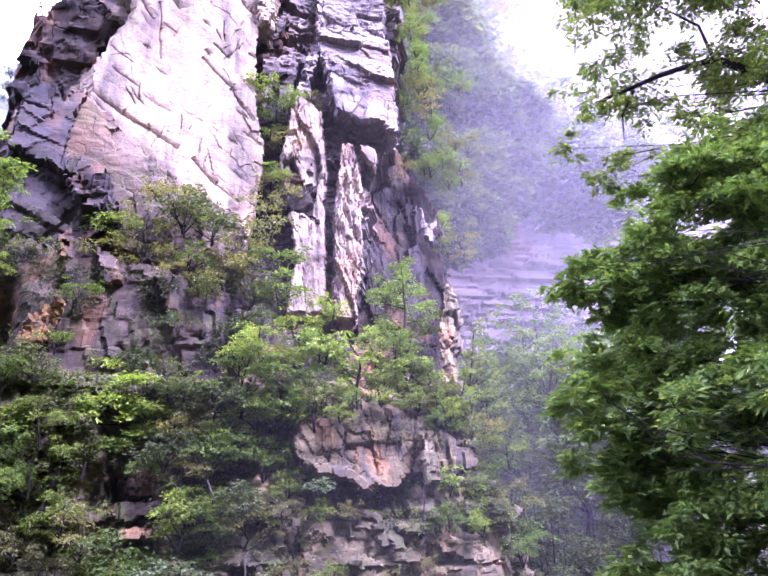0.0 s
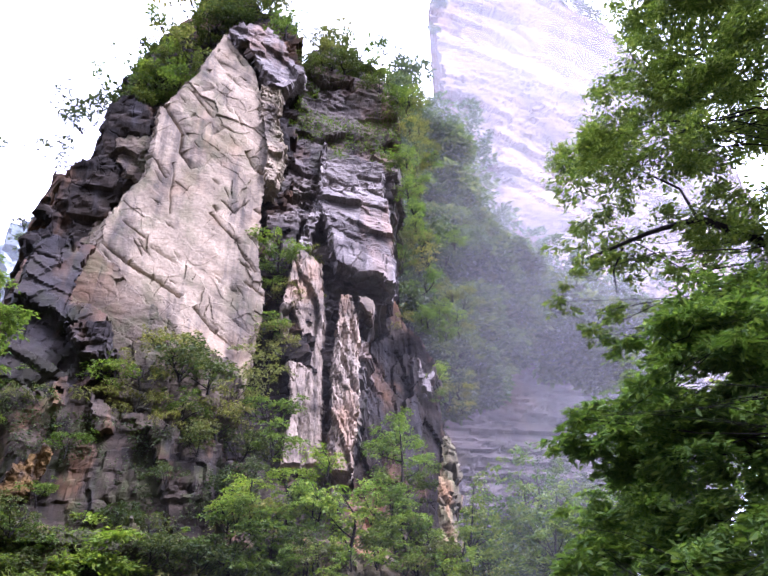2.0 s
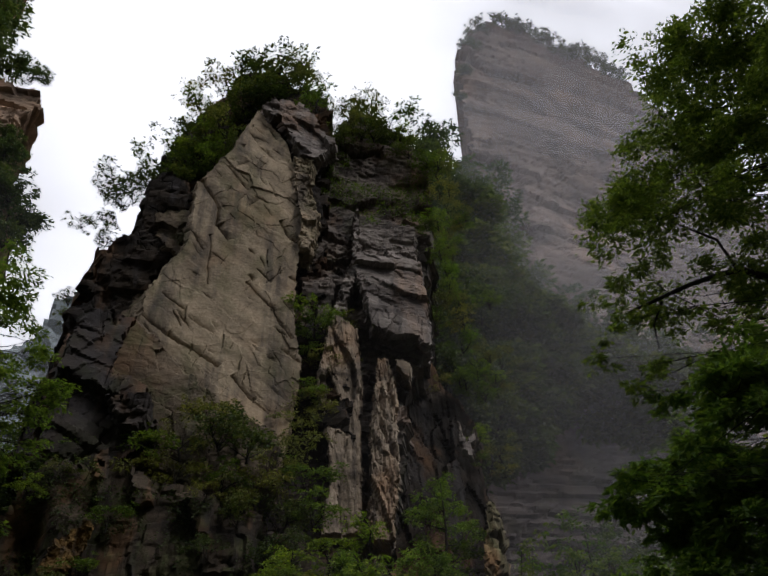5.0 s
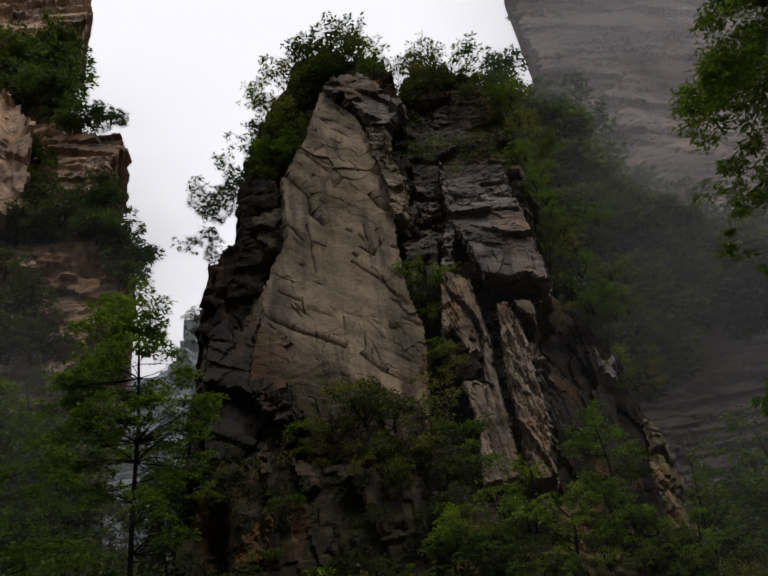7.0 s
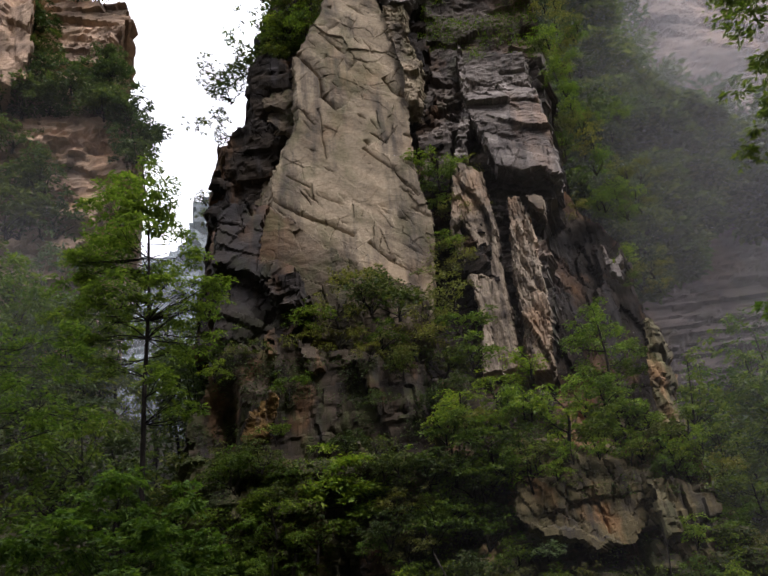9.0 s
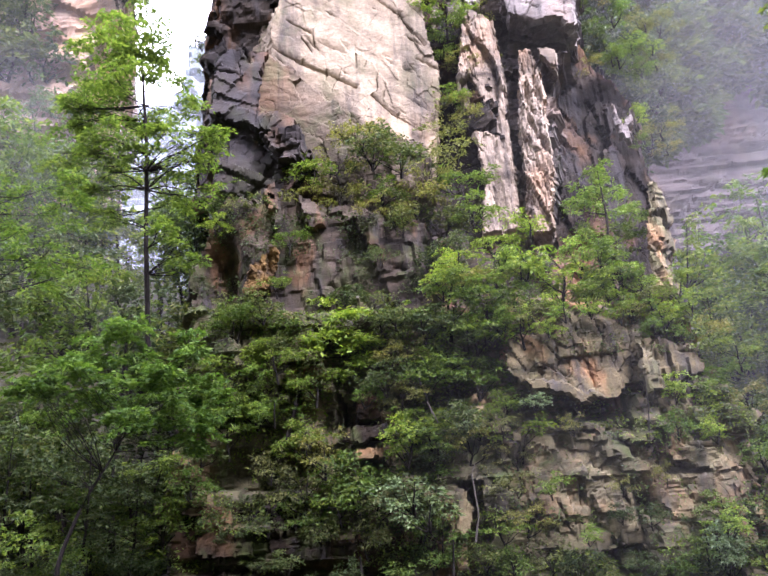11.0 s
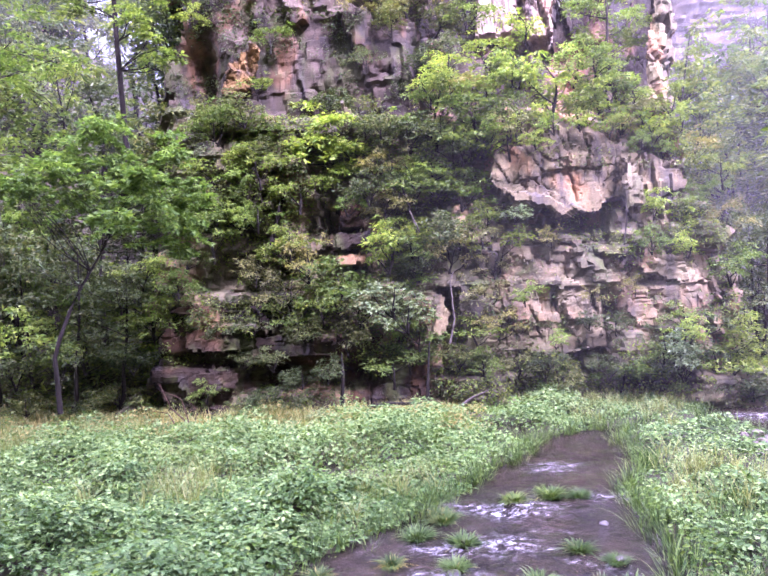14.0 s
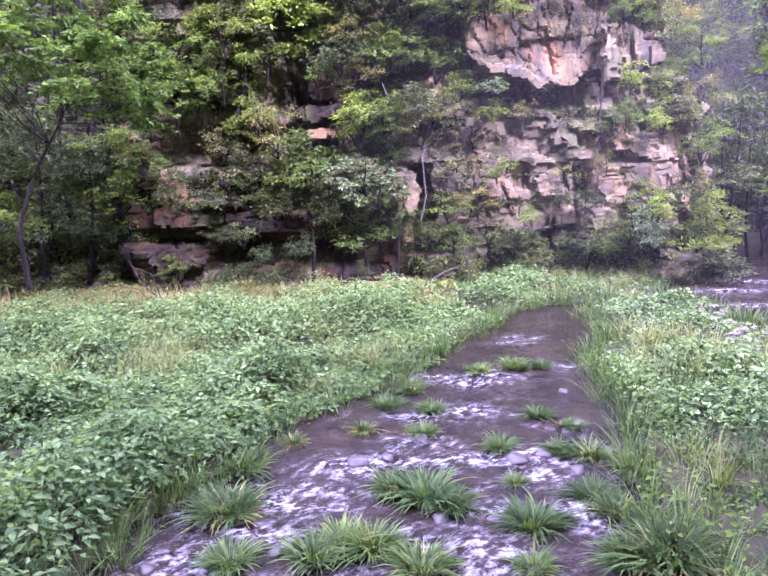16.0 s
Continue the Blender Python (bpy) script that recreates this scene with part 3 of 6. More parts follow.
ridge = np.clip(1 - 7 * np.abs(fbm(wx * 0.8 + 0.5 * wy, wy * 1.1, 3, 18)), 0, 1) * np.clip(1.2 + 2.5 * fbm(wx * 0.5, wy * 0.5, 2, 19), 0, 1)
foam = np.maximum(foam, 0.6 * ridge * (wy < 12.5) * (wx < 5))
for fx, fy, fa, fb, s in RAPIDS:
    foam = np.maximum(foam, s * np.exp(-(((wx - fx - 0.25 * (wy - fy)) / fa) ** 2 + ((wy - fy + 0.3 * (wx - fx) * 0.4) / fb) ** 2)))
wz = 0.035 * fbm(wx * 1.8, wy * 1.1, 4, 14) + 0.10 * foam * (fbm(wx * 3, wy * 2, 3, 15) + 0.15)
keep_w = shore(wx, wy) < 0.25
wi = np.arange(wx.size).reshape(wx.shape)
ok = keep_w[:-1, :-1]
wf = np.stack([wi[:-1, :-1], wi[:-1, 1:], wi[1:, 1:], wi[1:, :-1]], -1)[ok]
used = np.unique(wf)
remap = np.zeros(wx.size, dtype=np.int32)
remap[used] = np.arange(len(used))
water_me = mesh_of("water", np.stack([wx, wy, wz], -1).reshape(-1, 3)[used], remap[wf], WATER, True)
water_me.attributes.new("foam", "FLOAT", "POINT").data.foreach_set("value", foam.ravel()[used].astype(np.float32))
water = part("water", water_me)
tagged(water, "shallow dark stream with white broken rapids", "stream", kind="structure")
far_water = part("water", mesh_of("far_water", [(-6, -40, 0), (16, -40, 0), (16, 3, 0), (-6, 3, 0)], [(0, 1, 2, 3)], WATER))
tagged(far_water, "dark shallow stream under the footbridge", "stream", kind="structure")

# ---- the pillar ----
pillar = tagged(new("rock_pillar"), "tall pale sandstone pillar with ledges of shrubs", "cliff", kind="structure")
BACK = (26.9, -0.4, 0.1, [(-1.14, 50.55), (2.36, 46.75), (3.10, 40.51), (2.15, 25.58), (3.93, 18.59), (3.41, 11.89), (-11.69, 19.06), (-11.14, 25.51), (-11.00, 32.94), (-9.03, 35.45), (-8.92, 40.46), (-7.11, 46.13), (-4.45, 51.22)])
SLAB = (24.8, 0, 0.1, [(-1.97, 41.47), (0.06, 38.03), (0.95, 33.86), (1.93, 28.75), (1.14, 28.36), (1.04, 23.49), (1.56, 20.80), (0.82, 14.99), (-1.07, 15.11), (-4.82, 17.42), (-4.98, 19.22), (-6.42, 20.59), (-5.94, 23.11), (-6.05, 24.39), (-5.27, 26.57), (-4.65, 28.24), (-4.63, 30.56), (-4.79, 33.12), (-3.25, 36.43)])
CAP = (24.4, 0, 0.1, [(-1.7, 41.0), (-0.6, 42.6), (0.74, 42.23), (2.51, 39.15), (2.89, 37.67), (1.77, 36.25), (1.2, 36.3), (0.1, 38.6)])
EDGE = (24.6, 0, 0.1, [(0.5, 36.4), (1.77, 36.45), (1.51, 33.67), (2.11, 30.88), (1.66, 28.01), (1.1, 28.2), (1.05, 31.1), (0.6, 34.0)])
COLUMN = (26.2, 0, 0.1, [(3.17, 41.27), (4.36, 44.87), (7.52, 44.19), (9.48, 39.40), (9.01, 32.45), (8.25, 26.12), (7.88, 23.09), (6.90, 20.80), (5.64, 13.84), (2.54, 13.08), (2.31, 19.42), (1.42, 22.56), (1.32, 25.21), (1.68, 29.60)])
BLOCK = (25, 0, 0.1, [(4.51, 31.37), (7.62, 31.65), (7.75, 26.95), (7.85, 23.43), (7.28, 22.44), (7.00, 23.36), (5.86, 23.62), (4.54, 24.18), (4.35, 26.30), (4.00, 27.86)])
LIP = (24.2, 0, 0.1, [(4.50, 25.52), (5.44, 24.83), (7.04, 24.09), (7.49, 23.51), (7.55, 22.22), (7.18, 22.28), (6.93, 22.78), (5.78, 22.68), (4.68, 23.17)])
FIN = (25.2, 0, 0.1, [(4.19, 32.93), (4.59, 32.85), (4.23, 27.53), (3.48, 24.19), (2.97, 24.83), (3.98, 28.37)])
RIB1 = (25, 0, 0.1, [(2.87, 24.13), (4.16, 23.28), (4.25, 21.32), (4.15, 18.56), (4.22, 16.03), (3.95, 13.22), (2.47, 12.88), (2.93, 15.74), (2.63, 18.53), (2.18, 19.95)])
RIB2 = (24.8, 0, 0.1, [(5.02, 21.63), (5.64, 21.67), (5.83, 20.07), (5.71, 16.69), (5.29, 12.86), (4.44, 12.87), (4.50, 15.42), (4.56, 17.61)])
STUB = (24.8, 0, 0.1, [(5.71, 21.57), (6.58, 21.43), (6.51, 20.46), (6.28, 20.61), (6.03, 21.03)])
SHOULDER = (27.4, 0.15, 0.1, [(8.35, 25.97), (9.30, 23.18), (10.82, 20.86), (10.61, 17.66), (11.00, 16.14), (10.82, 13.49), (10.56, 10.75), (5.65, 10.71), (6.59, 17.93), (7.18, 22.98)])
RIDGE = (24.6, 0, 0.1, [(9.05, 14.45), (9.39, 14.45), (9.22, 12.48), (9.06, 10.11), (8.45, 9.72), (8.57, 11.34)])
SLIVER = (25.6, 0, 0.1, [(8.69, 18.90), (8.86, 18.74), (9.08, 17.64), (9.49, 18.64), (9.59, 18.36), (9.26, 16.97), (8.84, 17.16)])
TIER = (22.6, 0, 0.15, [(-7.78, 14.83), (-6.08, 15.31), (-3.82, 14.29), (2.59, 11.98), (4.96, 11.22), (6.72, 10.16), (6.40, 7.67), (0.23, 8.07), (-7.43, 8.56), (-8.56, 10.13), (-8.40, 13.24)])
CORNER = (23.6, 0, 0.1, [(-8.02, 22.14), (-5.77, 22.11), (-6.30, 18.97), (-4.66, 18.55), (-3.92, 15.96), (-5.90, 14.54), (-7.87, 15.39), (-8.20, 18.95)])
CORNER2 = (22.8, 0, 0.1, [(-5.99, 18.23), (-5.30, 17.82), (-4.51, 17.84), (-3.77, 16.32), (-4.54, 15.86), (-5.60, 16.73)])
OCHRE = (22.2, 0, 0.15, [(-6.3, 11.7), (-5.6, 12.6), (-5.25, 12.34), (-5.5, 10.94), (-5.95, 10.5), (-6.6, 10.7)])
LOWER = (20.4, 0, 0.22, [(-7.93, 9.90), (-4.29, 9.46), (-0.66, 9.38), (3.01, 8.95), (6.10, 8.56), (7.94, 9.37), (8.36, 8.23), (8.65, 6.58), (9.01, 4.71), (9.35, 2.96), (9.57, 0.26), (9.24, -1.22), (-8.93, -0.75), (-8.66, 1.25), (-8.20, 3.08), (-7.88, 5.34)])
ORANGE = (19.75, 0, 0.22, [(2.7, 8.9), (4.25, 8.6), (4.9, 8.4), (5.8, 8.1), (6.45, 7.6), (6.36, 6.19), (5.78, 6.15), (5.38, 5.7), (4.9, 5.83), (4.32, 5.76), (3.62, 5.98), (2.85, 6.29), (2.3, 6.77), (2.26, 7.26), (2.45, 7.85)])
PLATE = (18.9, 0, 0.22, [(2.45, 6.60), (3.69, 6.20), (5.20, 5.52), (4.19, 5.73), (2.97, 6.09)])
SPLIT = (19.2, 0, 0.22, [(6.17, 7.36), (6.44, 7.28), (6.61, 5.94), (6.12, 5.79)])


SCARS = [([(-4.75, 33.48), (-3.44, 31.29), (-3.36, 29.74), (-2.63, 28.58)], 0.42), ([(-6.21, 23.34), (-4.69, 22.05), (-2.23, 20.51)], 0.3), ([(-1.59, 20.0), (-0.59, 18.77), (0.41, 17.97)], 0.25), ([(-0.03, 30.61), (0.62, 29.16), (1.82, 28.39)], 0.28), ([(-1.42, 25.69), (-0.09, 24.17), (0.89, 22.31)], 0.2), ([(-4.81, 29.46), (-3.82, 27.83)], 0.2), ([(-3.53, 28.85), (-3.45, 27.24), (-3.28, 25.36)], 0.16), ([(-3.32, 34.96), (-2.01, 33.0)], 0.2)]
COLUMN_BEDS = plated(0.85, 2.4, 1.3, 4, -0.18, 0.55, 0.18, 0.4)


def carved(relief, hollows):
    """A relief with undercut hollows: x, z, half width, half height, depth."""
    def cut(x, z):
        y = relief(x, z)
        for hx, hz, rx, rz, deep in hollows:
            y = y - deep * np.exp(-(np.abs((x - hx) / rx) ** 3 + np.abs((z - hz) / rz) ** 3))
        return y

    return cut


LOWER_BEDS = carved(beds(0.95, 1.9, 1.2, 18, 0.32, -0.06), [(3.9, 5.55, 1.5, 0.38, 1.6), (6.9, 3.75, 0.6, 0.25, 0.8), (-4.3, 1.2, 3.2, 0.42, 1.5), (-1.2, 0.9, 1.3, 0.5, 1.2), (-3.2, 5.3, 0.4, 0.9, 0.9)])
TIER_BEDS = carved(flaked(14, -9, 9, 8, 16, 90, 0.36, (84, 95, -30, 70), 0.9, 1.5, 2.6, 0.15, 1.5), [(-7.6, 11.6, 0.7, 1.6, 1.4), (0.2, 11.6, 0.22, 1.2, 0.8)])


def rock_part(name, shape, mat, depth, step, relief, label="", lean=(0, 0), ragged=0.25, seed=0, parent=pillar):
    return part(name, rock_mesh(name, shape, mat, depth, step, relief, lean, ragged, seed), parent, label)


rock_part("back_wall", BACK, SHADED_ROCK, 9.0, 0.16, plated(0.6, 4.2, 3.0, 1, -0.5, 0.5), "wall behind the pale slab, shade put into its colour", (0, 0), 0.4, 1)
rock_part("dark_overhang", (36.4, 0, -0.25, [(-7.14, 33.73), (-4.83, 33.30), (-4.84, 29.46), (-5.59, 28.07), (-6.57, 26.32), (-7.10, 22.64), (-10.06, 23.12), (-9.31, 28.49), (-7.63, 30.56)]), SHADED_ROCK, 4.0, 0.14, plated(0.5, 3.6, 2.6, 26, -0.6, 0.5), "overhanging wall beside the slab, shade put into its colour", (0, 0), 0.4, 26)
SLAB_PLATES, SLAB_FLAKES = plated(0.16, 4.2, 2.6, 202, -0.85, 0.4, 0.15, 0.0), flaked(2, -6.5, 2, 15, 41, 170, 0.2, (-50, -50, -32, 78, -60, 60), 0.9, step=0.0, lines=SCARS)
rock_part("slab", SLAB, PALE_ROCK, 2.6, 0.05, lambda x, z: SLAB_PLATES(x, z) + SLAB_FLAKES(x, z), "smooth pale slab with slanting cracks", (-0.6, 0), 0.06, 2)
rock_part("slab_foot", (24.25, 0, 0.1, [(-6.59, 19.83), (-6.75, 21.9), (-6.01, 22.5), (-4.92, 21.5), (-3.69, 20.0), (-1.46, 18.2), (0.64, 17.1), (0.80, 14.6), (-2.48, 14.4), (-4.51, 15.6), (-6.3, 17.2)]), BROWN_SLAB, 2.4, 0.055, plated(0.3, 2.6, 1.6, 203, -0.6, 0.5, 0.18, 0.35), "brown weathered foot of the slab", (-0.4, 0), 0.12, 27)
rock_part("side_face", (25.4, -0.3, 0.1, [(-6.3, 24.42), (-5.9, 26.9), (-7.06, 26.45), (-7.94, 25.16), (-8.4, 22.4), (-8.35, 20.2), (-7.6, 18.9), (-6.4, 20.0), (-6.4, 22.53)]), BROWN_SLAB, 2.6, 0.07, plated(0.4, 1.8, 2.2, 204, -0.5, 0.5), "brown face beside the slab", (-0.4, 0), 0.2, 28)
rock_part("knob", (25.3, -0.1, 0.1, [(-7.3, 32.3), (-4.7, 32.83), (-4.55, 30.82), (-4.8, 28.88), (-5.05, 28.13), (-6.53, 30.06)]), BROWN_SLAB, 2.4, 0.08, plated(0.5, 1.6, 1.4, 205, -0.7, 0.5), "", (-0.3, 0), 0.2, 29)
rock_part("cap", CAP, GREY_ROCK, 3.0, 0.08, plated(0.55, 2.4, 0.9, 3, -0.75, 0.5), "dark overhanging beds at the slab's top", (0, 0), 0.25, 3)
rock_part("edge_beds", EDGE, PALE_ROCK, 2.6, 0.06, plated(0.45, 1.3, 0.9, 206, -0.7, 0.5, 0.15, 0.3), "stepped beds along the slab's edge", (0, 0), 0.1, 31)
rock_part("column", COLUMN, COLUMN_ROCK, 9.0, 0.11, COLUMN_BEDS, "dark grey bedded column", (0, 0), 0.25, 4)
rock_part("block", BLOCK, GREY_ROCK, 2.2, 0.07, plated(0.5, 2.2, 0.9, 5, -0.3, 0.5, 0.18, 0.4), "bedded grey block that juts out", (0, 0), 0.08, 5)
rock_part("lip", LIP, GREY_ROCK, 2.4, 0.075, flaked(6, 4.3, 7.7, 22, 26, 20, 0.25, (-20, -30, 70, 80), 0.7, 2.0, 1.2, -0.4), "overhanging lip", (0, 0.2), 0.05, 6)
rock_part("fin", FIN, GREY_ROCK, 1.6, 0.085, beds(0.4, 0.8, 0.6, 7), "", (0, 0), 0.12, 7)
rock_part("rib", RIB1, RIB_ROCK, 2.0, 0.055, plated(0.5, 0.8, 2.6, 8, 0.12, 0.6, 0.18, 0.4), "pale upright rib", (0, 0), 0.05, 8)
rock_part("rib", RIB2, RIB_ROCK, 2.0, 0.055, plated(0.42, 0.6, 2.4, 9, 0.1, 0.6, 0.18, 0.4), "pale upright rib", (0, 0), 0.05, 9)
rock_part("stub", STUB, RIB_ROCK, 1.5, 0.07, flaked(10, 4, 6, 20, 23, 10, 0.15), "", (0, 0), 0.05, 10)
rock_part("shoulder", SHOULDER, SHADED_ROCK, 7.0, 0.1, plated(0.6, 1.4, 4.0, 11, 0.1, 0.5), "side wall with shade put into its colour", (0, 0), 0.2, 11)
rock_part("ridge", RIDGE, RED_ROCK, 2.5, 0.075, beds(0.35, 0.5, 1.6, 12, 0.25, 0.35), "sharp ridge of broken blocks", (0.5, 0), 0.08, 12)
rock_part("sliver", SLIVER, GREY_ROCK, 0.8, 0.07, beds(0.2, 0.5, 0.8, 13), "", (0, 0), 0.1, 13)
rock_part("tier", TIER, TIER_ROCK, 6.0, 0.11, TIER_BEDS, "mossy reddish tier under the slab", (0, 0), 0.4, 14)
rock_part("corner_blocks", CORNER, NEAR_BLACK_ROCK, 3.0, 0.08, flaked(15, -9, -3, 14, 23, 30, 0.45, (-35, -60, 80), 1.0, 2.4, 1.9, -0.45, 1.3), "dark undercut corner of stacked blocks", (-0.5, 0), 0.12, 15)
rock_part("corner_block", CORNER2, NEAR_BLACK_ROCK, 1.5, 0.085, beds(0.5, 0.8, 0.8, 16), "", (0, 0), 0.15, 16)
rock_part("ochre_block", OCHRE, OCHRE_ROCK, 2.0, 0.06, plated(0.4, 0.8, 0.7, 17, 0.1, 0.5), "ochre stained block", (0, 0), 0.08, 17)
rock_part("lower_cliff", LOWER, MOSSY_ROCK, 7.0, 0.09, LOWER_BEDS, "mossy lower cliff of stacked beds", (0, 0), 0.4, 18)
ORANGE_PLATES, ORANGE_FLAKES = plated(0.34, 1.5, 2.3, 19, 0.12, 0.5, 0.12, 0.2), flaked(19, 1.8, 6.6, 5, 8.6, 24, 0.16, (86, 94, 80, -24), 0.8, step=0.0)
rock_part("orange_face", ORANGE, ORANGE_ROCK, 2.2, 0.05, lambda x, z: ORANGE_PLATES(x, z) + ORANGE_FLAKES(x, z), "orange streaked overhanging face", (0, 0.9), 0.04, 19)
rock_part("ridge_face", (19.7, 0, 0.22, [(6.52, 7.56), (7.93, 7.23), (8.25, 5.90), (7.86, 4.96), (6.42, 5.19), (6.21, 6.02)]), ORANGE_ROCK, 1.8, 0.065, flaked(22, 6, 8.6, 5, 8, 25, 0.25, (80, 95, 10, 88), 0.8, 0.8, 2.2, 0.15, 1.3), "", (0, 0), 0.06, 22)
rock_part("bedded_face", (20, 0, 0.22, [(1.74, 5.2), (3.14, 4.95), (6.13, 4.75), (8.60, 4.35), (8.50, 2.87), (7.08, 1.99), (5.2, 1.7), (2.96, 1.6), (1.42, 1.7), (0.99, 3.67)]), RED_ROCK, 1.2, 0.055, carved(flaked(23, 1, 8.6, 1.5, 5, 60, 0.34, (4, -12, 82, 96), 0.7, 1.5, 1.4, -0.1, 1.2), [(6.9, 3.72, 0.55, 0.22, 0.8), (3.65, 4.3, 0.18, 0.5, 0.5), (5.6, 2.7, 0.25, 0.7, 0.6)]), "brownish bedded face above the foot", (0, 0), 0.2, 23)
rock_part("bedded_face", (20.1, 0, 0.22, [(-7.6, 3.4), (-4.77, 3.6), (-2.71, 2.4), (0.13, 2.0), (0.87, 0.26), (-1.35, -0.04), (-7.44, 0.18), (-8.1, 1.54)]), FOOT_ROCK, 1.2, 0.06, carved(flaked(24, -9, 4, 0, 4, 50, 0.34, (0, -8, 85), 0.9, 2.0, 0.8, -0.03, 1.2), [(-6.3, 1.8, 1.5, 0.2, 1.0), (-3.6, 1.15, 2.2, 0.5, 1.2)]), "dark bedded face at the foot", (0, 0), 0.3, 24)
rock_part("plate", PLATE, ORANGE_ROCK, 2.0, 0.06, flaked(20, 2, 7, 5, 7, 8, 0.12), "thin jutting plate over a hollow", (0, 0.2), 0.1, 20)
rock_part("split_pillar", SPLIT, RED_ROCK, 1.2, 0.07, beds(0.25, 0.4, 0.9, 21), "", (0, 0), 0.1, 21)
LEDGE_BLOCKS = [
    ([(2.15, 4.9), (2.88, 4.86), (3.46, 3.95), (3.21, 3.52), (2.64, 3.55)], RED_ROCK), ([(3.81, 4.67), (4.48, 4.78), (6.27, 4.03), (5.49, 3.42), (3.94, 3.56)], RED_ROCK), ([(3.92, 3.35), (4.78, 3.38), (5.29, 2.15), (4.5, 1.9)], RED_ROCK),
    ([(6.04, 3.25), (6.54, 2.66), (6.35, 2.24), (5.95, 2.4)], RED_ROCK), ([(6.61, 4.53), (7.43, 4.19), (8.36, 3.71), (8.42, 3.14), (7.98, 3.01), (7.5, 3.61), (6.53, 3.8)], RED_ROCK), ([(0.0, 3.09), (0.61, 3.65), (0.86, 2.91), (0.53, 2.21), (0.1, 2.23)], ORANGE_ROCK),
]
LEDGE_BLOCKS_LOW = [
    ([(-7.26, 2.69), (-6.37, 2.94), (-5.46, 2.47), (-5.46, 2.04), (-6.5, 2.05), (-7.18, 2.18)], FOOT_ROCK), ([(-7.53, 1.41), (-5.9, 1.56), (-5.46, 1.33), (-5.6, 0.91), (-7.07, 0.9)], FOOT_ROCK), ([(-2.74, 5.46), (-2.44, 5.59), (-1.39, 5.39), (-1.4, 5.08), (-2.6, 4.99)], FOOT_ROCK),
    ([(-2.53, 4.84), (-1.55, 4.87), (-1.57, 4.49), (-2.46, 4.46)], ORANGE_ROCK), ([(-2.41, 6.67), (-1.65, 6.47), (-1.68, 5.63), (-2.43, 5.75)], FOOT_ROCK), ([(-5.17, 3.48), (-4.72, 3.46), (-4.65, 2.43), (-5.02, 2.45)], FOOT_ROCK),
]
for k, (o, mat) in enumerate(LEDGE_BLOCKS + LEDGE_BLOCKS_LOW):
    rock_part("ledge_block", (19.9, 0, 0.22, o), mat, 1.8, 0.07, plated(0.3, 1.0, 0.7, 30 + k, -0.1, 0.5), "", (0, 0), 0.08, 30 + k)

# ---- far cliffs ----
tower = tagged(new("far_tower"), "huge hazy grey rock tower with trees on top", "cliff", kind="structure")
rock_part("tower_face", (75, 0, 0, [(32.95, 129.28), (38.44, 139.43), (48.44, 141.24), (54.50, 134.55), (66.51, 127.80), (76.11, 115.90), (87.99, 81.17), (66.66, 38.79), (47.05, 39.17), (33.35, 60.28), (31.70, 74.25), (30.77, 92.14), (31.35, 104.00), (31.04, 117.38)]), FAR_ROCK, 40, 0.4, carved(plated(1.7, 15, 3.2, 51, -0.3, 0.5, 0.18, 0.35), [(43, 66, 5, 2.5, 3.0), (52, 84, 7, 5, 2.5), (47, 112, 9, 2.0, 2.0)]), "", (0, 0), 1.2, 51, tower)
rock_part("pinnacle", (78, 0, 0, [(29.15, 93.01), (30.03, 97.13), (31.94, 98.01), (32.89, 95.71), (31.18, 75.97), (33.21, 62.52), (26.62, 62.48)]), FAR_ROCK, 8, 0.5, beds(2.0, 5, 4, 52), "", (0, 0), 0.8, 52, tower)
rock_part("lower_wall", (62, 0, 0, [(16.69, 48.22), (22.69, 44.69), (29.98, 39.87), (48.22, 38.87), (35.27, 7.49), (8.23, 10.33)]), WALL_ROCK, 20, 0.28, plated(0.65, 11, 0.9, 53, -0.04, 0.5, 0.15, 0.5), "banded wall at the tower's foot", (0, 0), 1.2, 53, tower)
slope = tagged(new("overgrown_ridge"), "green overgrown ridge between pillar and tower", "cliff", kind="structure")
MIDSLOPE = (48, 0, 0, [(12.44, 61.06), (14.40, 64.18), (15.67, 60.62), (16.26, 57.17), (17.16, 56.43), (17.11, 47.22), (17.30, 40.08), (17.13, 31.46), (16.56, 21.86), (15.35, 11.94), (1.57, 13.99), (8.73, 51.12)])
rock_part("ridge_face", MIDSLOPE, SLOPE_ROCK, 8, 0.3, beds(1.6, 4, 3, 58, 0.4), "", (0, 0), 1.0, 58, slope)
left_cliff = tagged(new("side_cliff"), "brown layered cliff with shrubs on its ledges", "cliff", kind="structure")
SIDE_BEDS = plated(1.1, 7.0, 1.0, 54, -0.22, 0.5, 0.18, 0.4)
rock_part("cliff_face", (48, 0, 0, [(-72, 150), (-36.5, 104), (-34.5, 92), (-33.6, 84), (-33.4, 72), (-31.0, 68), (-27.5, 63.5), (-25.2, 60), (-25.0, 52), (-24.6, 49.3), (-22.5, 46), (-22.3, 42), (-24.3, 38.5), (-25.0, 33.7), (-24.5, 18.4), (-42, 18)]), SIDE_ROCK, 25, 0.3, plated(2.2, 7, 2.4, 55, -0.2, 0.5), "", (0, 0), 0.8, 54, left_cliff)
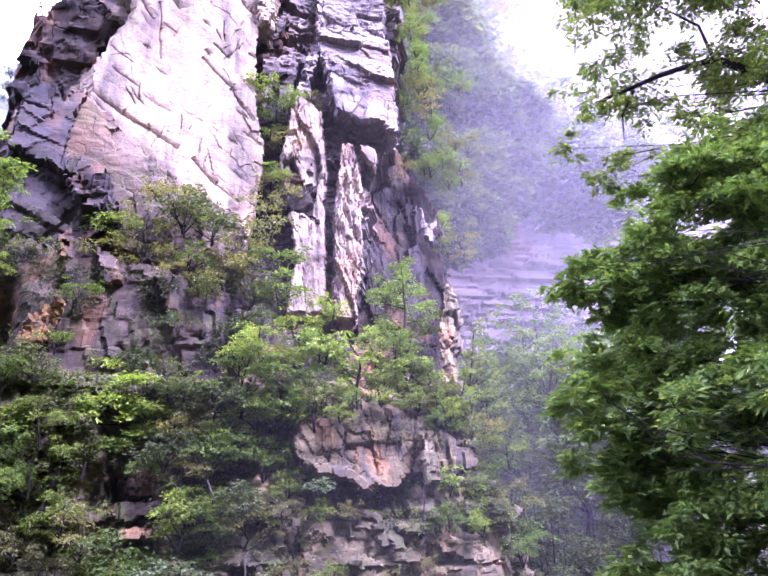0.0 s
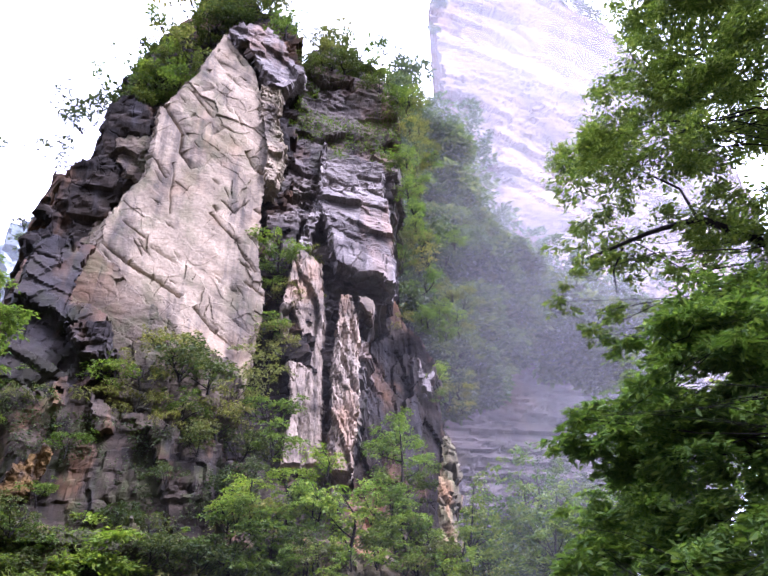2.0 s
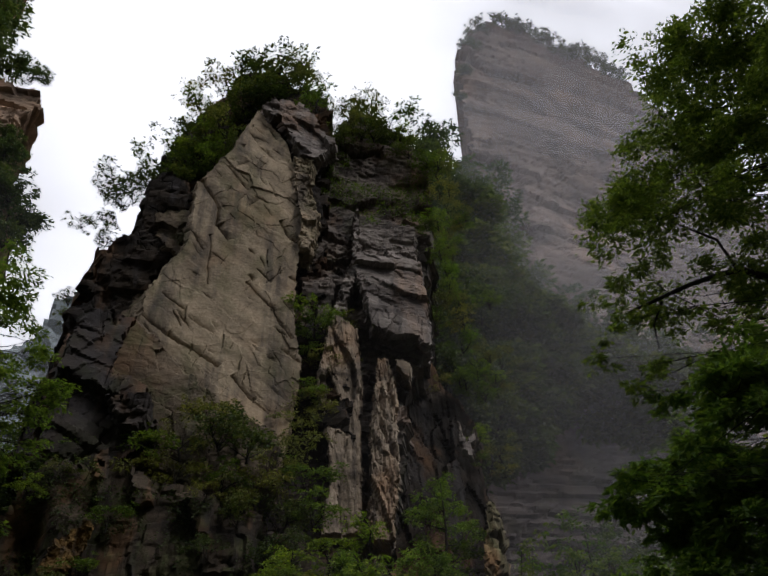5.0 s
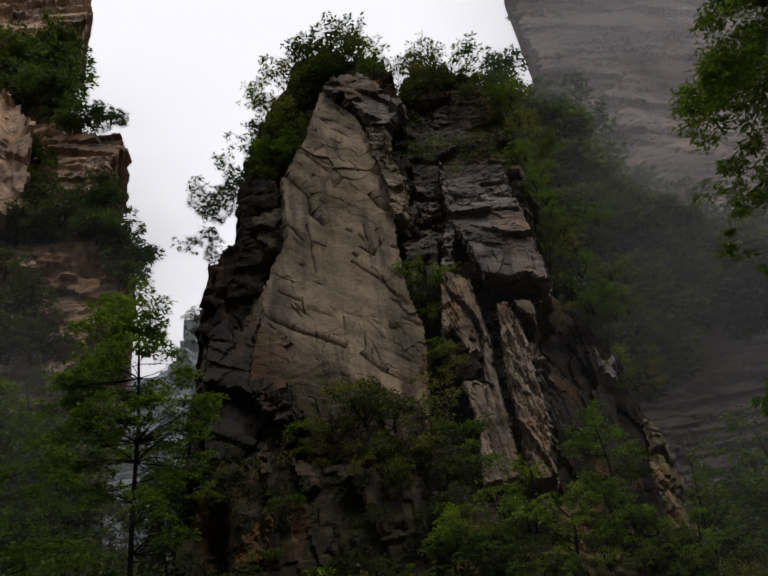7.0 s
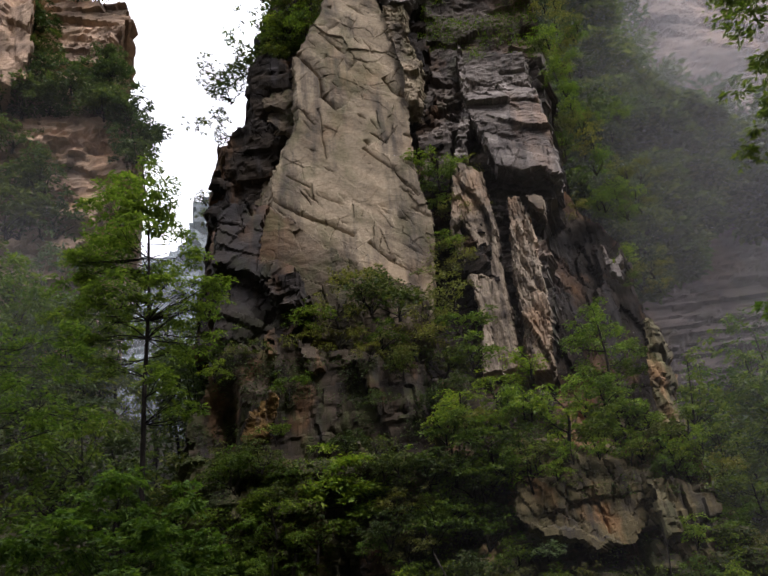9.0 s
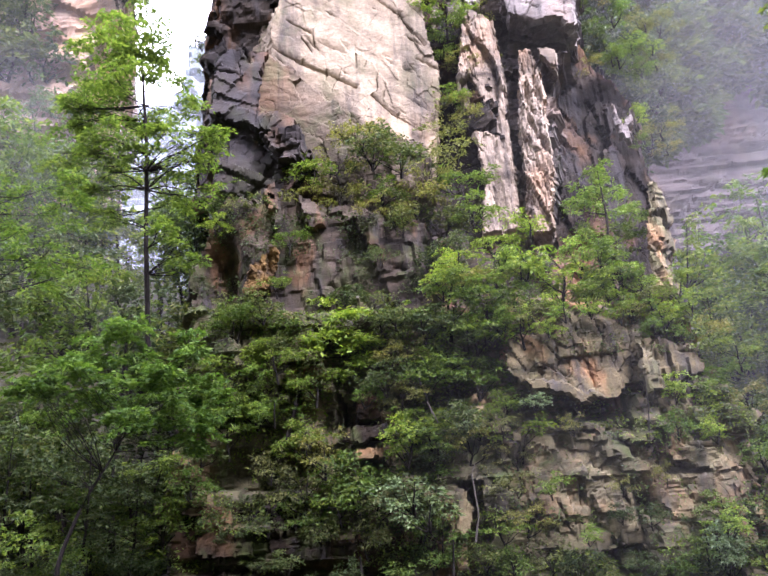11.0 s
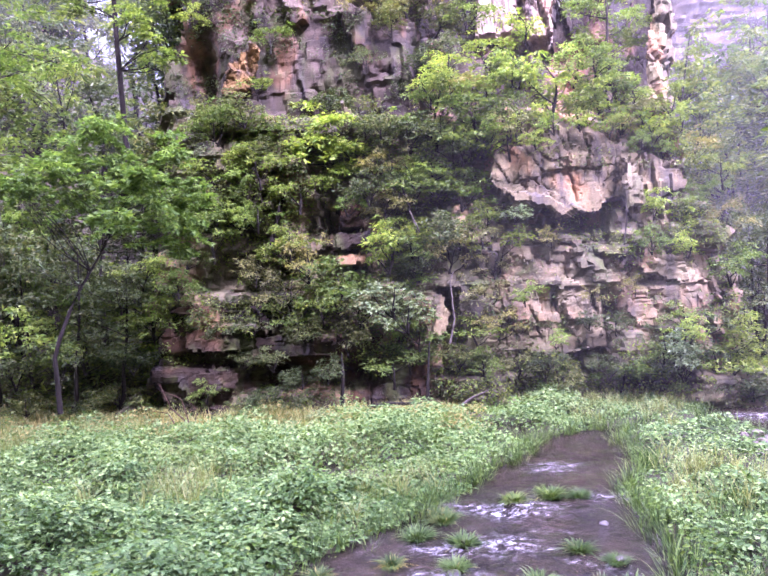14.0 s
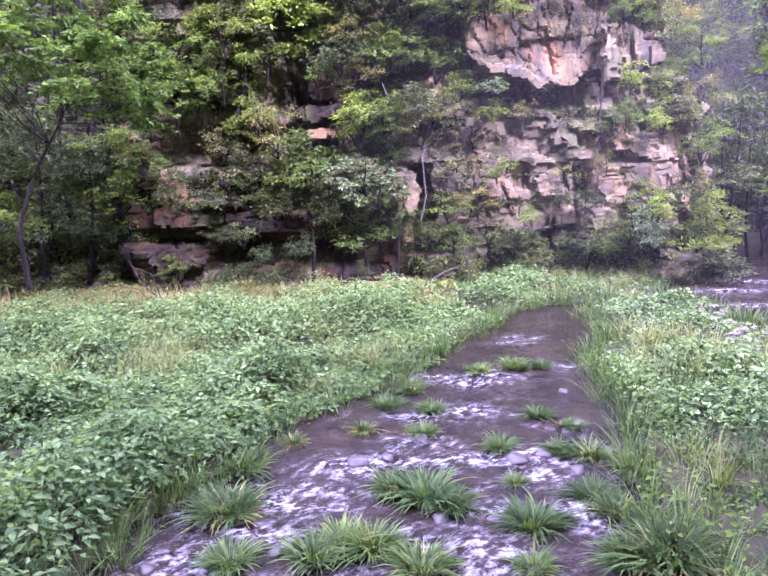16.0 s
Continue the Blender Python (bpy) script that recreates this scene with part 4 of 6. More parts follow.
rock_part("overhang", (44, 0, 0, [(-66, 139), (-31.05, 92.85), (-29.2, 85.6), (-29.04, 79.88), (-31.61, 80.03), (-34.39, 79.0), (-46, 79.5)]), SIDE_ROCK, 9, 0.25, SIDE_BEDS, "layered overhang near the cliff's top", (0, 0), 0.5, 155, left_cliff)
rock_part("tier", (45.5, 0, 0, [(-40, 85), (-33.1, 81.97), (-31.2, 79.54), (-30.6, 74.69), (-31.9, 70.0), (-40, 71)]), SIDE_ROCK, 7, 0.25, plated(1.3, 4.0, 1.8, 59, -0.7, 0.5), "", (0, 0), 0.6, 156, left_cliff)
rock_part("tier", (43.6, 0, 0, [(-34.13, 61.6), (-30.97, 60.2), (-22.94, 59.5), (-22.4, 57.2), (-23.4, 55.0), (-23.25, 53.23), (-22.9, 48.89), (-23.39, 46.0), (-34, 46)]), SIDE_ROCK, 8, 0.2, SIDE_BEDS, "layered tier that juts over a green ledge", (0, 0), 0.35, 157, left_cliff)
rock_part("tier", (43.0, 0, 0, [(-33, 45.4), (-26.96, 46.0), (-24.77, 45.86), (-20.88, 45.09), (-20.3, 41.73), (-20.7, 39.78), (-22.51, 37.2), (-23.28, 33.0), (-26, 30), (-33, 30)]), SIDE_ROCK, 8, 0.2, plated(1.2, 6.0, 1.3, 61, -0.3, 0.5), "broken lower tier above the woods", (0, 0), 0.35, 158, left_cliff)
rock_part("cliff_front", (39.5, 0, 0, [(-46, 68), (-32.25, 62.6), (-29.69, 58.37), (-28.42, 56.1), (-28.7, 51.07), (-29.21, 47.8), (-46, 44)]), SIDE_ROCK, 8, 0.22, plated(1.2, 2.0, 4.5, 62, 0.5, 0.5), "", (0, 0), 0.5, 159, left_cliff)
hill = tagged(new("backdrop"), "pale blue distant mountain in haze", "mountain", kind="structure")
rock_part("mountain", (170, 0, 0, [(-103.81, 109.15), (-82.48, 115.12), (-69.15, 114.31), (-64.75, 122.08), (-61.55, 130.45), (-57.93, 141.09), (-53.26, 148.48), (-41.70, 164.62), (15.75, 131.70), (-2.68, 25.05), (-105.02, 39.30)]), HAZE_BLUE_ROCK, 60, 1.2, beds(8, 20, 12, 56), "", (0, 0), 3.0, 56, hill)

# unseen wall added behind the viewer: blocks sun and sky from the lower gorge
rear = tagged(new("rear_cliff"), "unseen wall behind the viewer, added to shade the gorge", "cliff", kind="structure")
# crest height and its dip set how far the sun reaches down
rock_part("gorge_wall", (-26, 0, -0.1, [(-90, -2), (-90, 84), (-40, 100), (10, 95), (36, 98), (50, 78), (100, 72), (100, -2)]), GREY_ROCK, -10, 1.6, beds(4.0, 12, 8, 57), "", (0, 0), 2.0, 57, rear)

# ---- plants on the rock ----
rng = np.random.default_rng(3)


def round_pads(seed, count, spread, tall):
    r = np.random.default_rng(seed)
    out = []
    for k in range(count):
        a, d = r.uniform(0, 6.28), spread * r.uniform(0.1, 0.8) ** 0.6
        out.append((d * math.cos(a), d * math.sin(a), tall * r.uniform(0.25, 1.0) * (1 - 0.35 * d / spread), r.uniform(0.35, 0.55) * spread))
    return out


def stem(h, seed, lean=0.2):
    r = np.random.default_rng(seed)
    return bent(r, (0, 0, -0.25), (r.normal() * lean * h, r.normal() * lean * h, h), 0.06, 6)


KINDS = {}
for kind_name, leaf, seed, count, spread, tall, per, size in (
    ("shrub", GREEN_LEAF, 1, 7, 0.9, 1.2, 780, 0.14), ("shrub", BRIGHT_LEAF, 2, 7, 0.9, 1.3, 780, 0.145), ("shrub", DARK_LEAF, 3, 8, 0.9, 1.1, 800, 0.135),
    ("shrub", OLIVE_LEAF, 4, 7, 0.9, 1.2, 700, 0.125), ("shrub", GREEN_LEAF, 5, 6, 1.0, 1.5, 740, 0.145), ("shrub", BRIGHT_LEAF, 6, 8, 0.85, 1.4, 760, 0.14),
    ("shrub", DARK_LEAF, 7, 6, 1.0, 0.9, 800, 0.14), ("shrub", PALE_LEAF, 8, 6, 0.9, 1.0, 800, 0.14), ("ledge_shrub", FAR_LEAF, 9, 8, 0.95, 1.1, 620, 0.19), ("ledge_shrub", FAR_LEAF, 10, 7, 1.0, 1.3, 620, 0.19)):
    KINDS.setdefault(leaf.name, []).append(grown(kind_name, seed, stem(tall * 0.7, seed), 0.05, round_pads(seed, count, spread, tall), per, size, leaf, twig=1))


def plant(leaf, x, y, z, size, turn, label, group, tall=1.0):
    src = KINDS[leaf][int(rng.integers(len(KINDS[leaf])))]
    ob = put(src, at_place(x, y, z, turn, size, tall))
    return tagged(ob, label, "shrub", group)


def plants_on(spots, plane, leaf_names, label, group, out=0.5, grow=1.15, drop=0.6, times=1):
    c, a, b = plane[:3]
    for x, z, r in [(x + (k > 0) * rng.normal() * r, z + (k > 0) * rng.normal() * 0.7 * r, r * (1 - 0.2 * k)) for x, z, r in spots for k in range(times)]:
        leaf = leaf_names[int(rng.integers(len(leaf_names)))]
        size = r * grow * rng.uniform(0.85, 1.2)
        plant(leaf, x, c + a * x + b * z - out + rng.uniform(-0.2, 0.3), z - drop * size, size, rng.uniform(0, 360), label, group, rng.uniform(0.85, 1.15))


plants_on([(-1.1, 49.7, 1.9), (0.8, 46.8, 1.6), (-3.2, 49.3, 1.7), (-4.9, 48.0, 1.7), (-6.1, 45.0, 1.5), (-7.1, 42.8, 1.3), (-8.5, 40.6, 1.3), (-4.1, 42.8, 1.6), (-3.0, 45.0, 1.8), (1.8, 44.1, 1.4), (-5.6, 40.4, 1.4), (-3.1, 40.5, 1.3), (-6.8, 39.1, 1.3), (-1.0, 46.4, 1.6), (-4.5, 39.3, 1.1), (-7.9, 37.7, 1.1)], BACK, ["green_leaf", "dark_leaf", "olive_leaf", "dark_leaf"], "green shrub on the pillar's crest", "crest shrubs", 0.8, 1.15, times=2)
plants_on([(5.3, 44.0, 1.4), (6.9, 43.2, 1.4), (4.3, 41.5, 1.2), (7.7, 41.1, 1.2), (9.1, 38.9, 1.0), (9.7, 37.3, 1.0), (10.3, 35.5, 0.8), (3.6, 39.6, 1.0), (5.7, 40.8, 1.5), (8.0, 39.5, 1.0), (9.2, 32.3, 0.8), (9.2, 30.0, 0.7)], COLUMN, ["green_leaf", "olive_leaf", "dark_leaf"], "green shrub on the column's top", "crest shrubs", 0.8, 1.1, times=2)
plants_on([(-11.6, 40.9, 1.6), (-10.2, 37.4, 1.5), (-12.7, 36.0, 1.0), (-11.1, 35.8, 1.2), (-12.1, 39.7, 1.2), (-9.7, 39.4, 1.2), (-11.1, 27.7, 0.9), (-11.7, 29.1, 0.9), (-10.5, 34.0, 1.0)], BACK, ["dark_leaf"], "thin dark shrub leaning into the sky", "crest shrubs", 0.0, 0.8)
plants_on([(10.1, 33.8, 1.0), (10.4, 31.3, 1.2), (10.5, 28.1, 1.2), (10.7, 25.5, 1.3), (11.3, 23.7, 1.3), (12.3, 22.7, 1.0), (10.3, 29.6, 1.1), (10.8, 26.9, 1.2), (11.4, 22.1, 1.1), (11.2, 37.5, 1.1), (11.7, 18.7, 1.0), (11.7, 17.6, 0.8), (10.4, 22.8, 1.1), (9.2, 26.3, 0.9), (11.1, 35.6, 1.1)], SHOULDER, ["green_leaf", "olive_leaf", "bright_leaf"], "fresh green shrub on the steep side", "side shrubs", 0.7, 0.85, times=2)
plants_on([(2.1, 23.6, 0.9), (2.5, 21.5, 0.8), (3.7, 21.1, 0.6), (2.1, 19.6, 0.8), (1.7, 23.2, 0.7), (2.5, 18.4, 0.7), (2.4, 22.8, 0.7), (1.6, 18.0, 0.8)], COLUMN, ["green_leaf", "olive_leaf"], "shrub rooted in the cleft", "cleft shrubs", 0.9, times=2)
plants_on([(-4.0, 15.8, 0.9), (-2.2, 17.2, 1.0), (-1.6, 16.5, 1.0), (-0.5, 16.1, 1.0), (-2.9, 14.6, 0.9), (0.0, 14.0, 1.0), (1.8, 14.5, 0.9), (1.7, 16.0, 0.9), (-4.5, 14.5, 0.9), (-6.1, 14.5, 0.8), (-1.3, 14.7, 0.8), (0.6, 15.0, 0.9), (-3.0, 16.1, 0.9), (2.1, 13.4, 0.8), (-1.0, 13.4, 0.9), (0.9, 13.1, 0.9), (-6.8, 15.4, 0.6), (-7.7, 14.8, 0.6)], SLAB, ["green_leaf", "olive_leaf", "dark_leaf", "olive_leaf"], "leafy shrub on the ledge under the slab", "ledge shrubs", 1.2, 1.2, times=1)
plants_on([(-5.3, 10.8, 0.6), (-4.8, 12.4, 0.5), (-1.8, 10.0, 0.8), (-2.8, 10.1, 0.7), (0.6, 11.4, 0.8), (1.4, 11.9, 0.8), (-0.6, 12.9, 0.7), (-1.8, 13.6, 0.6), (-6.9, 10.0, 0.7), (-7.7, 13.6, 0.5), (-6.8, 14.4, 0.5), (0.3, 9.7, 0.7), (2.3, 8.8, 0.7), (-1.5, 11.7, 0.5)], TIER, ["green_leaf", "dark_leaf", "olive_leaf"], "shrub rooted in the reddish tier", "ledge shrubs", 0.5, 1.1)
plants_on([(1.2, 10.7, 0.7), (2.4, 10.9, 0.7), (3.3, 10.0, 0.8), (4.3, 9.5, 0.9), (5.4, 9.1, 0.8), (5.7, 10.4, 0.7), (6.4, 8.5, 0.6), (2.0, 8.8, 0.8), (3.4, 8.5, 0.7), (5.1, 10.2, 0.7), (0.6, 9.5, 0.7), (2.9, 7.9, 0.7), (4.0, 7.5, 0.5), (1.6, 9.7, 0.8), (6.1, 9.4, 0.6), (2.4, 9.7, 0.8)], LOWER, ["bright_leaf", "green_leaf", "olive_leaf", "bright_leaf"], "bright green shrub on the broad ledge", "ledge shrubs", 0.8, times=2)
plants_on([(8.0, 8.9, 0.6), (8.7, 7.5, 0.6), (9.2, 6.6, 0.6), (7.3, 8.1, 0.6), (8.0, 6.2, 0.5), (9.2, 5.2, 0.6), (7.6, 7.6, 0.5), (7.1, 8.8, 0.6), (7.0, 9.4, 0.5), (8.2, 8.4, 0.5), (7.0, 5.7, 0.6), (8.1, 5.4, 0.6), (7.5, 5.1, 0.6), (9.1, 3.8, 0.6), (6.0, 4.7, 0.4), (8.7, 6.0, 0.5)], LOWER, ["green_leaf", "olive_leaf", "bright_leaf"], "shrub on the cliff's edge", "edge shrubs", 0.4)
plants_on([(-5.3, 9.5, 0.8), (-6.3, 9.1, 0.7), (-4.9, 8.3, 0.8), (-1.0, 8.9, 0.8), (-0.1, 8.6, 0.9), (0.7, 8.6, 0.9), (1.5, 8.0, 0.8), (-0.7, 7.5, 0.7), (0.5, 7.1, 0.8), (1.4, 6.6, 0.8), (-0.2, 6.5, 0.7), (-1.4, 6.7, 0.6), (-3.6, 6.7, 0.7), (-5.2, 7.1, 0.8), (-6.2, 7.5, 0.8), (-6.2, 6.2, 0.8), (-4.9, 6.1, 0.7), (0.8, 5.5, 0.8), (-0.2, 5.1, 0.8), (0.9, 4.6, 0.8), (2.1, 5.7, 0.5), (2.4, 4.5, 0.6), (0.0, 4.3, 0.7), (-0.9, 4.7, 0.7)], LOWER, ["green_leaf", "dark_leaf", "green_leaf", "olive_leaf", "bright_leaf"], "tangled shrub on the cliff", "cliff shrubs", 0.7, times=2)
plants_on([(-7.1, 5.0, 0.7), (-6.3, 5.3, 0.7), (-3.9, 5.1, 0.8), (-3.3, 4.5, 0.8), (-2.4, 3.7, 0.9), (-1.8, 3.1, 0.8), (-2.9, 3.1, 0.7), (-3.9, 3.6, 0.7), (-4.9, 4.3, 0.6), (-3.5, 2.6, 0.7), (-2.2, 2.2, 0.7), (-0.9, 1.3, 0.8), (-0.4, 1.6, 0.6), (-0.1, 2.0, 0.6), (1.9, 3.3, 0.7), (2.2, 2.5, 0.7), (1.6, 2.2, 0.6), (1.0, 1.7, 0.6), (1.7, 1.4, 0.6), (5.6, 2.4, 0.45), (7.4, 2.6, 0.6), (8.2, 2.3, 0.6), (6.7, 1.5, 0.5), (5.2, 1.2, 0.5), (3.5, 1.3, 0.5), (2.7, 1.3, 0.5), (7.3, 1.2, 0.6), (8.3, 1.3, 0.6)], LOWER, ["dark_leaf", "green_leaf", "olive_leaf", "green_leaf"], "shrub hanging on the lower cliff", "cliff shrubs", 0.8)
plants_on([(8.5, 0.9, 0.7), (9.2, 0.7, 0.7), (9.4, 1.3, 0.6), (8.9, 1.7, 0.6), (9.0, 0.3, 0.6), (9.6, 1.6, 0.6), (10.0, 2.9, 0.6), (9.0, -0.5, 0.5), (-6.0, 2.7, 0.4), (-4.4, 1.8, 0.5), (-5.4, 1.8, 0.4), (-6.4, 0.9, 0.4), (-3.6, 0.6, 0.5), (-4.8, 0.6, 0.4), (-8.1, 6.3, 0.8), (-7.3, 4.1, 0.7), (-8.5, 4.4, 0.8), (-9.2, 3.9, 0.8), (-8.2, 3.1, 0.8), (-9.6, 2.9, 0.8), (-8.7, 2.0, 0.7), (-10.3, 2.2, 0.8), (-11.0, 1.6, 0.8), (-12.4, 1.7, 0.8), (-11.9, 0.8, 0.7), (-10.3, 0.6, 0.6), (-9.2, 0.9, 0.7), (-5.0, 2.9, 0.6), (-4.2, 2.6, 0.6), (-3.6, 1.3, 0.5), (-2.5, 0.1, 0.4), (-2.8, 1.4, 0.5), (4.0, 0.9, 0.6), (5.6, 0.7, 0.6), (7.5, 0.5, 0.6), (8.8, 0.9, 0.7), (9.1, 2.0, 0.7), (4.8, 2.5, 0.4), (3.8, 2.5, 0.4)], LOWER, ["dark_leaf", "green_leaf", "dark_leaf"], "dark shrub at the cliff's foot", "cliff shrubs", 0.6)

plants_on([(-0.8, 3.5, 0.6), (-0.4, 3.0, 0.5), (6.9, 1.8, 0.5), (2.8, 5.7, 0.3), (7.0, 1.4, 0.4), (-2.8, 0.1, 0.4)], LOWER, ["pale_leaf"], "pale whitish-leaved shrub on the lower cliff", "pale shrubs", 1.5, 1.6)

plants_on([(2.9, 8.3, 0.6), (3.6, 7.9, 0.5), (4.2, 8.4, 0.5), (5.0, 8.4, 0.4), (5.8, 8.1, 0.4), (6.7, 7.7, 0.4), (6.7, 4.7, 0.5), (3.8, 4.9, 0.4), (1.9, 5.1, 0.5), (7.7, 4.5, 0.5), (3.0, 3.3, 0.4), (4.8, 3.2, 0.3), (6.1, 3.4, 0.4), (3.7, 2.1, 0.4), (7.2, 2.1, 0.5)], LOWER, ["green_leaf", "olive_leaf", "bright_leaf"], "leafy shrub on the brow of the orange face", "edge shrubs", 1.3, 1.1)

# low creepers and ferns that cling to the rock
BARE = [(2.0, 6.4, 5.4, 8.4), (-2.7, -1.1, 4.2, 6.3), (2.5, 6.1, 3.3, 4.6), (4.0, 5.3, 2.1, 3.3), (0.1, 1.0, 2.3, 3.9), (-7.2, -5.3, 0.5, 3.1), (6.3, 8.5, 3.0, 4.4), (5.7, 6.5, 2.2, 3.2), (2.2, 8.6, 2.0, 5.0)]


def creepers(name, shape, relief, count, mat, seed, thick, size, box=None, grain=0.8):
    c, a, b, outline = shape
    r = np.random.default_rng(seed)
    ox, oz = np.array(outline).T
    x, z = r.uniform(ox.min(), ox.max(), count), r.uniform(oz.min(), oz.max(), count)
    ok = inside(x, z, outline) & (fbm(x * grain, z * grain * 1.2, 4, seed) + r.normal(0, 0.06, count) > 0.18 - thick) & (z > 0)
    for x0, x1, z0, z1 in BARE:
        ok &= ~((x > x0) & (x < x1) & (z > z0) & (z < z1) & (r.uniform(0, 1, count) > 0.5))
    x, z = x[ok], z[ok]
    y = c + a * x + b * z - relief(x, z) - 0.04 - 0.30 * r.uniform(0, 1, len(x)) ** 2
    o = np.stack([r.normal(0, 0.5, len(x)), -1 + 0 * x, 0 * x], 1)
    v, f = leaves(r, np.stack([x, y, z], 1), size, 0.55, 0.45, o, 0.5)
    return tagged(part(name, mesh_of(name, v, f, mat)), "low creepers and ferns clinging to the cliff", "creeper", kind="stuff")


creepers("creepers", LOWER, LOWER_BEDS, 42000, DARK_LEAF, 101, 0.2, 0.13)
creepers("creepers", LOWER, LOWER_BEDS, 60000, GREEN_LEAF, 102, 0.16, 0.12)
creepers("creepers", LOWER, LOWER_BEDS, 50000, OLIVE_LEAF, 103, 0.14, 0.12)
creepers("creepers", TIER, TIER_BEDS, 26000, DARK_LEAF, 104, 0.08, 0.13)
creepers("creepers", COLUMN, COLUMN_BEDS, 30000, GREEN_LEAF, 105, -0.12, 0.15, grain=0.35)
creepers("creepers", MIDSLOPE, beds(1.6, 4, 3, 58, 0.4), 30000, FAR_LEAF, 106, 0.3, 0.3)

# ---- trees ----
def more_pads(pads, times, seed):
    """Each pad broken into smaller ones around it."""
    r = np.random.default_rng(seed)
    return [(x + r.normal() * 0.55 * q, y + r.normal() * 0.7 * q, z + r.normal() * 0.5 * q, q * r.uniform(0.5, 0.75)) for x, y, z, q in pads for _ in range(times)]


tree = grown("broadleaf_tree", 21, sky_path([(9.6, 4.4, 0.2), (9.4, 4.6, 6), (9.0, 5.0, 11), (8.6, 5.4, 17)], 14), 0.22, more_pads([(7.33, 4.59, 14.34, 0.90), (7.07, 5.49, 14.27, 0.80), (6.87, 6.83, 14.50, 0.88), (7.23, 6.01, 13.09, 0.92), (7.12, 4.71, 12.22, 0.86), (6.20, 7.21, 12.60, 0.81), (6.40, 5.60, 10.78, 0.77), (6.58, 6.42, 12.26, 0.76), (5.06, 6.76, 11.44, 0.39), (7.91, 5.89, 11.63, 0.79), (6.83, 5.82, 9.96, 0.64), (7.09, 6.14, 9.22, 0.51), (7.76, 4.23, 14.23, 0.88)], 7, 5) + more_pads([(5.16, 6.88, 10.46, 0.33), (5.63, 7.05, 9.94, 0.29), (4.94, 7.28, 9.54, 0.36), (5.55, 7.53, 9.20, 0.36), (5.63, 6.35, 8.97, 0.32), (7.02, 6.78, 10.36, 0.38), (5.46, 7.37, 8.54, 0.24), (6.25, 6.08, 8.74, 0.25), (5.72, 6.71, 9.55, 0.24), (5.14, 7.96, 10.50, 0.28), (6.29, 6.49, 9.33, 0.27), (5.79, 7.02, 8.85, 0.24), (4.55, 7.30, 9.09, 0.21), (4.69, 6.97, 8.45, 0.19)], 3, 9), 2700, 0.095, TREE_LEAF, BARK, 0.2, 5, 0.5, skip=3, arms=[(0.085, [(8.9, 5.1, 10.2), (7.28, 6.10, 9.35), (6.85, 6.14, 9.60), (6.36, 6.37, 10.02), (5.84, 6.71, 9.99), (5.03, 7.22, 9.76)]), (0.022, [(5.47, 7.02, 9.85), (5.25, 7.06, 9.45), (5.22, 7.08, 9.05)]), (0.03, [(6.34, 6.39, 10.04), (6.28, 6.45, 10.63), (5.86, 6.83, 11.37)])])
tagged(tree, "broadleaf tree with dark limbs reaching over the stream", "tree")
tree = grown("maple_tree", 22, sky_path([(8.4, 3.2, 0.2), (8.2, 3.5, 4), (7.8, 4.0, 8.6)], 12), 0.16, more_pads([(5.52, 5.17, 7.10, 0.60), (6.27, 6.12, 6.53, 0.67), (5.41, 5.49, 5.35, 0.57), (5.89, 6.31, 4.65, 0.62), (6.24, 6.20, 8.38, 0.67), (5.57, 6.33, 7.84, 0.53), (5.22, 6.69, 7.53, 0.54), (4.52, 6.48, 7.01, 0.45), (4.29, 7.03, 6.81, 0.36), (5.19, 6.79, 6.79, 0.59), (5.79, 6.23, 7.10, 0.74), (4.80, 7.37, 6.34, 0.49), (4.17, 6.88, 5.44, 0.44), (5.13, 6.70, 5.86, 0.67), (5.66, 6.35, 6.00, 0.66), (4.28, 6.91, 4.95, 0.43), (4.90, 6.93, 5.23, 0.56), (5.49, 6.67, 5.02, 0.71), (4.71, 7.03, 4.59, 0.43), (5.00, 6.73, 4.36, 0.57), (5.19, 6.22, 4.13, 0.58), (4.51, 6.52, 3.84, 0.44), (5.03, 6.51, 3.68, 0.54)], 7, 6), 4300, 0.105, SPRAY_LEAF, BARK, 0.2, 5, 0.6, flat=0.26, skip=4)
tagged(tree, "dense fresh green tree with layered drooping foliage", "tree")
tree = grown("leaning_tree", 23, sky_path([(-8.69, 15.99, 1.18), (-8.74, 15.96, 2.63), (-8.37, 16.27, 3.85), (-7.61, 16.75, 5.37), (-7.22, 17.03, 6.87)], 14), 0.065, more_pads([(-8.49, 16.02, 7.04, 0.71), (-6.93, 17.94, 6.98, 0.79), (-7.31, 15.84, 6.35, 0.70), (-6.01, 17.52, 5.58, 0.51), (-6.28, 16.61, 7.49, 0.55), (-9.29, 15.92, 6.72, 0.47), (-6.14, 18.36, 6.58, 0.54), (-8.48, 15.99, 6.86, 0.65), (-7.66, 16.88, 7.89, 0.69), (-6.72, 17.08, 7.42, 0.76), (-6.09, 17.25, 6.57, 0.57), (-8.87, 18.03, 6.31, 0.66), (-6.81, 16.34, 5.78, 0.66), (-6.71, 18.01, 5.39, 0.59), (-8.89, 15.85, 6.45, 0.41), (-7.16, 16.60, 6.80, 0.79), (-8.90, 17.55, 7.70, 0.59)], 4, 8), 1300, 0.16, MAPLE_LEAF, flat=0.2, up=0.62, thin=0.5)
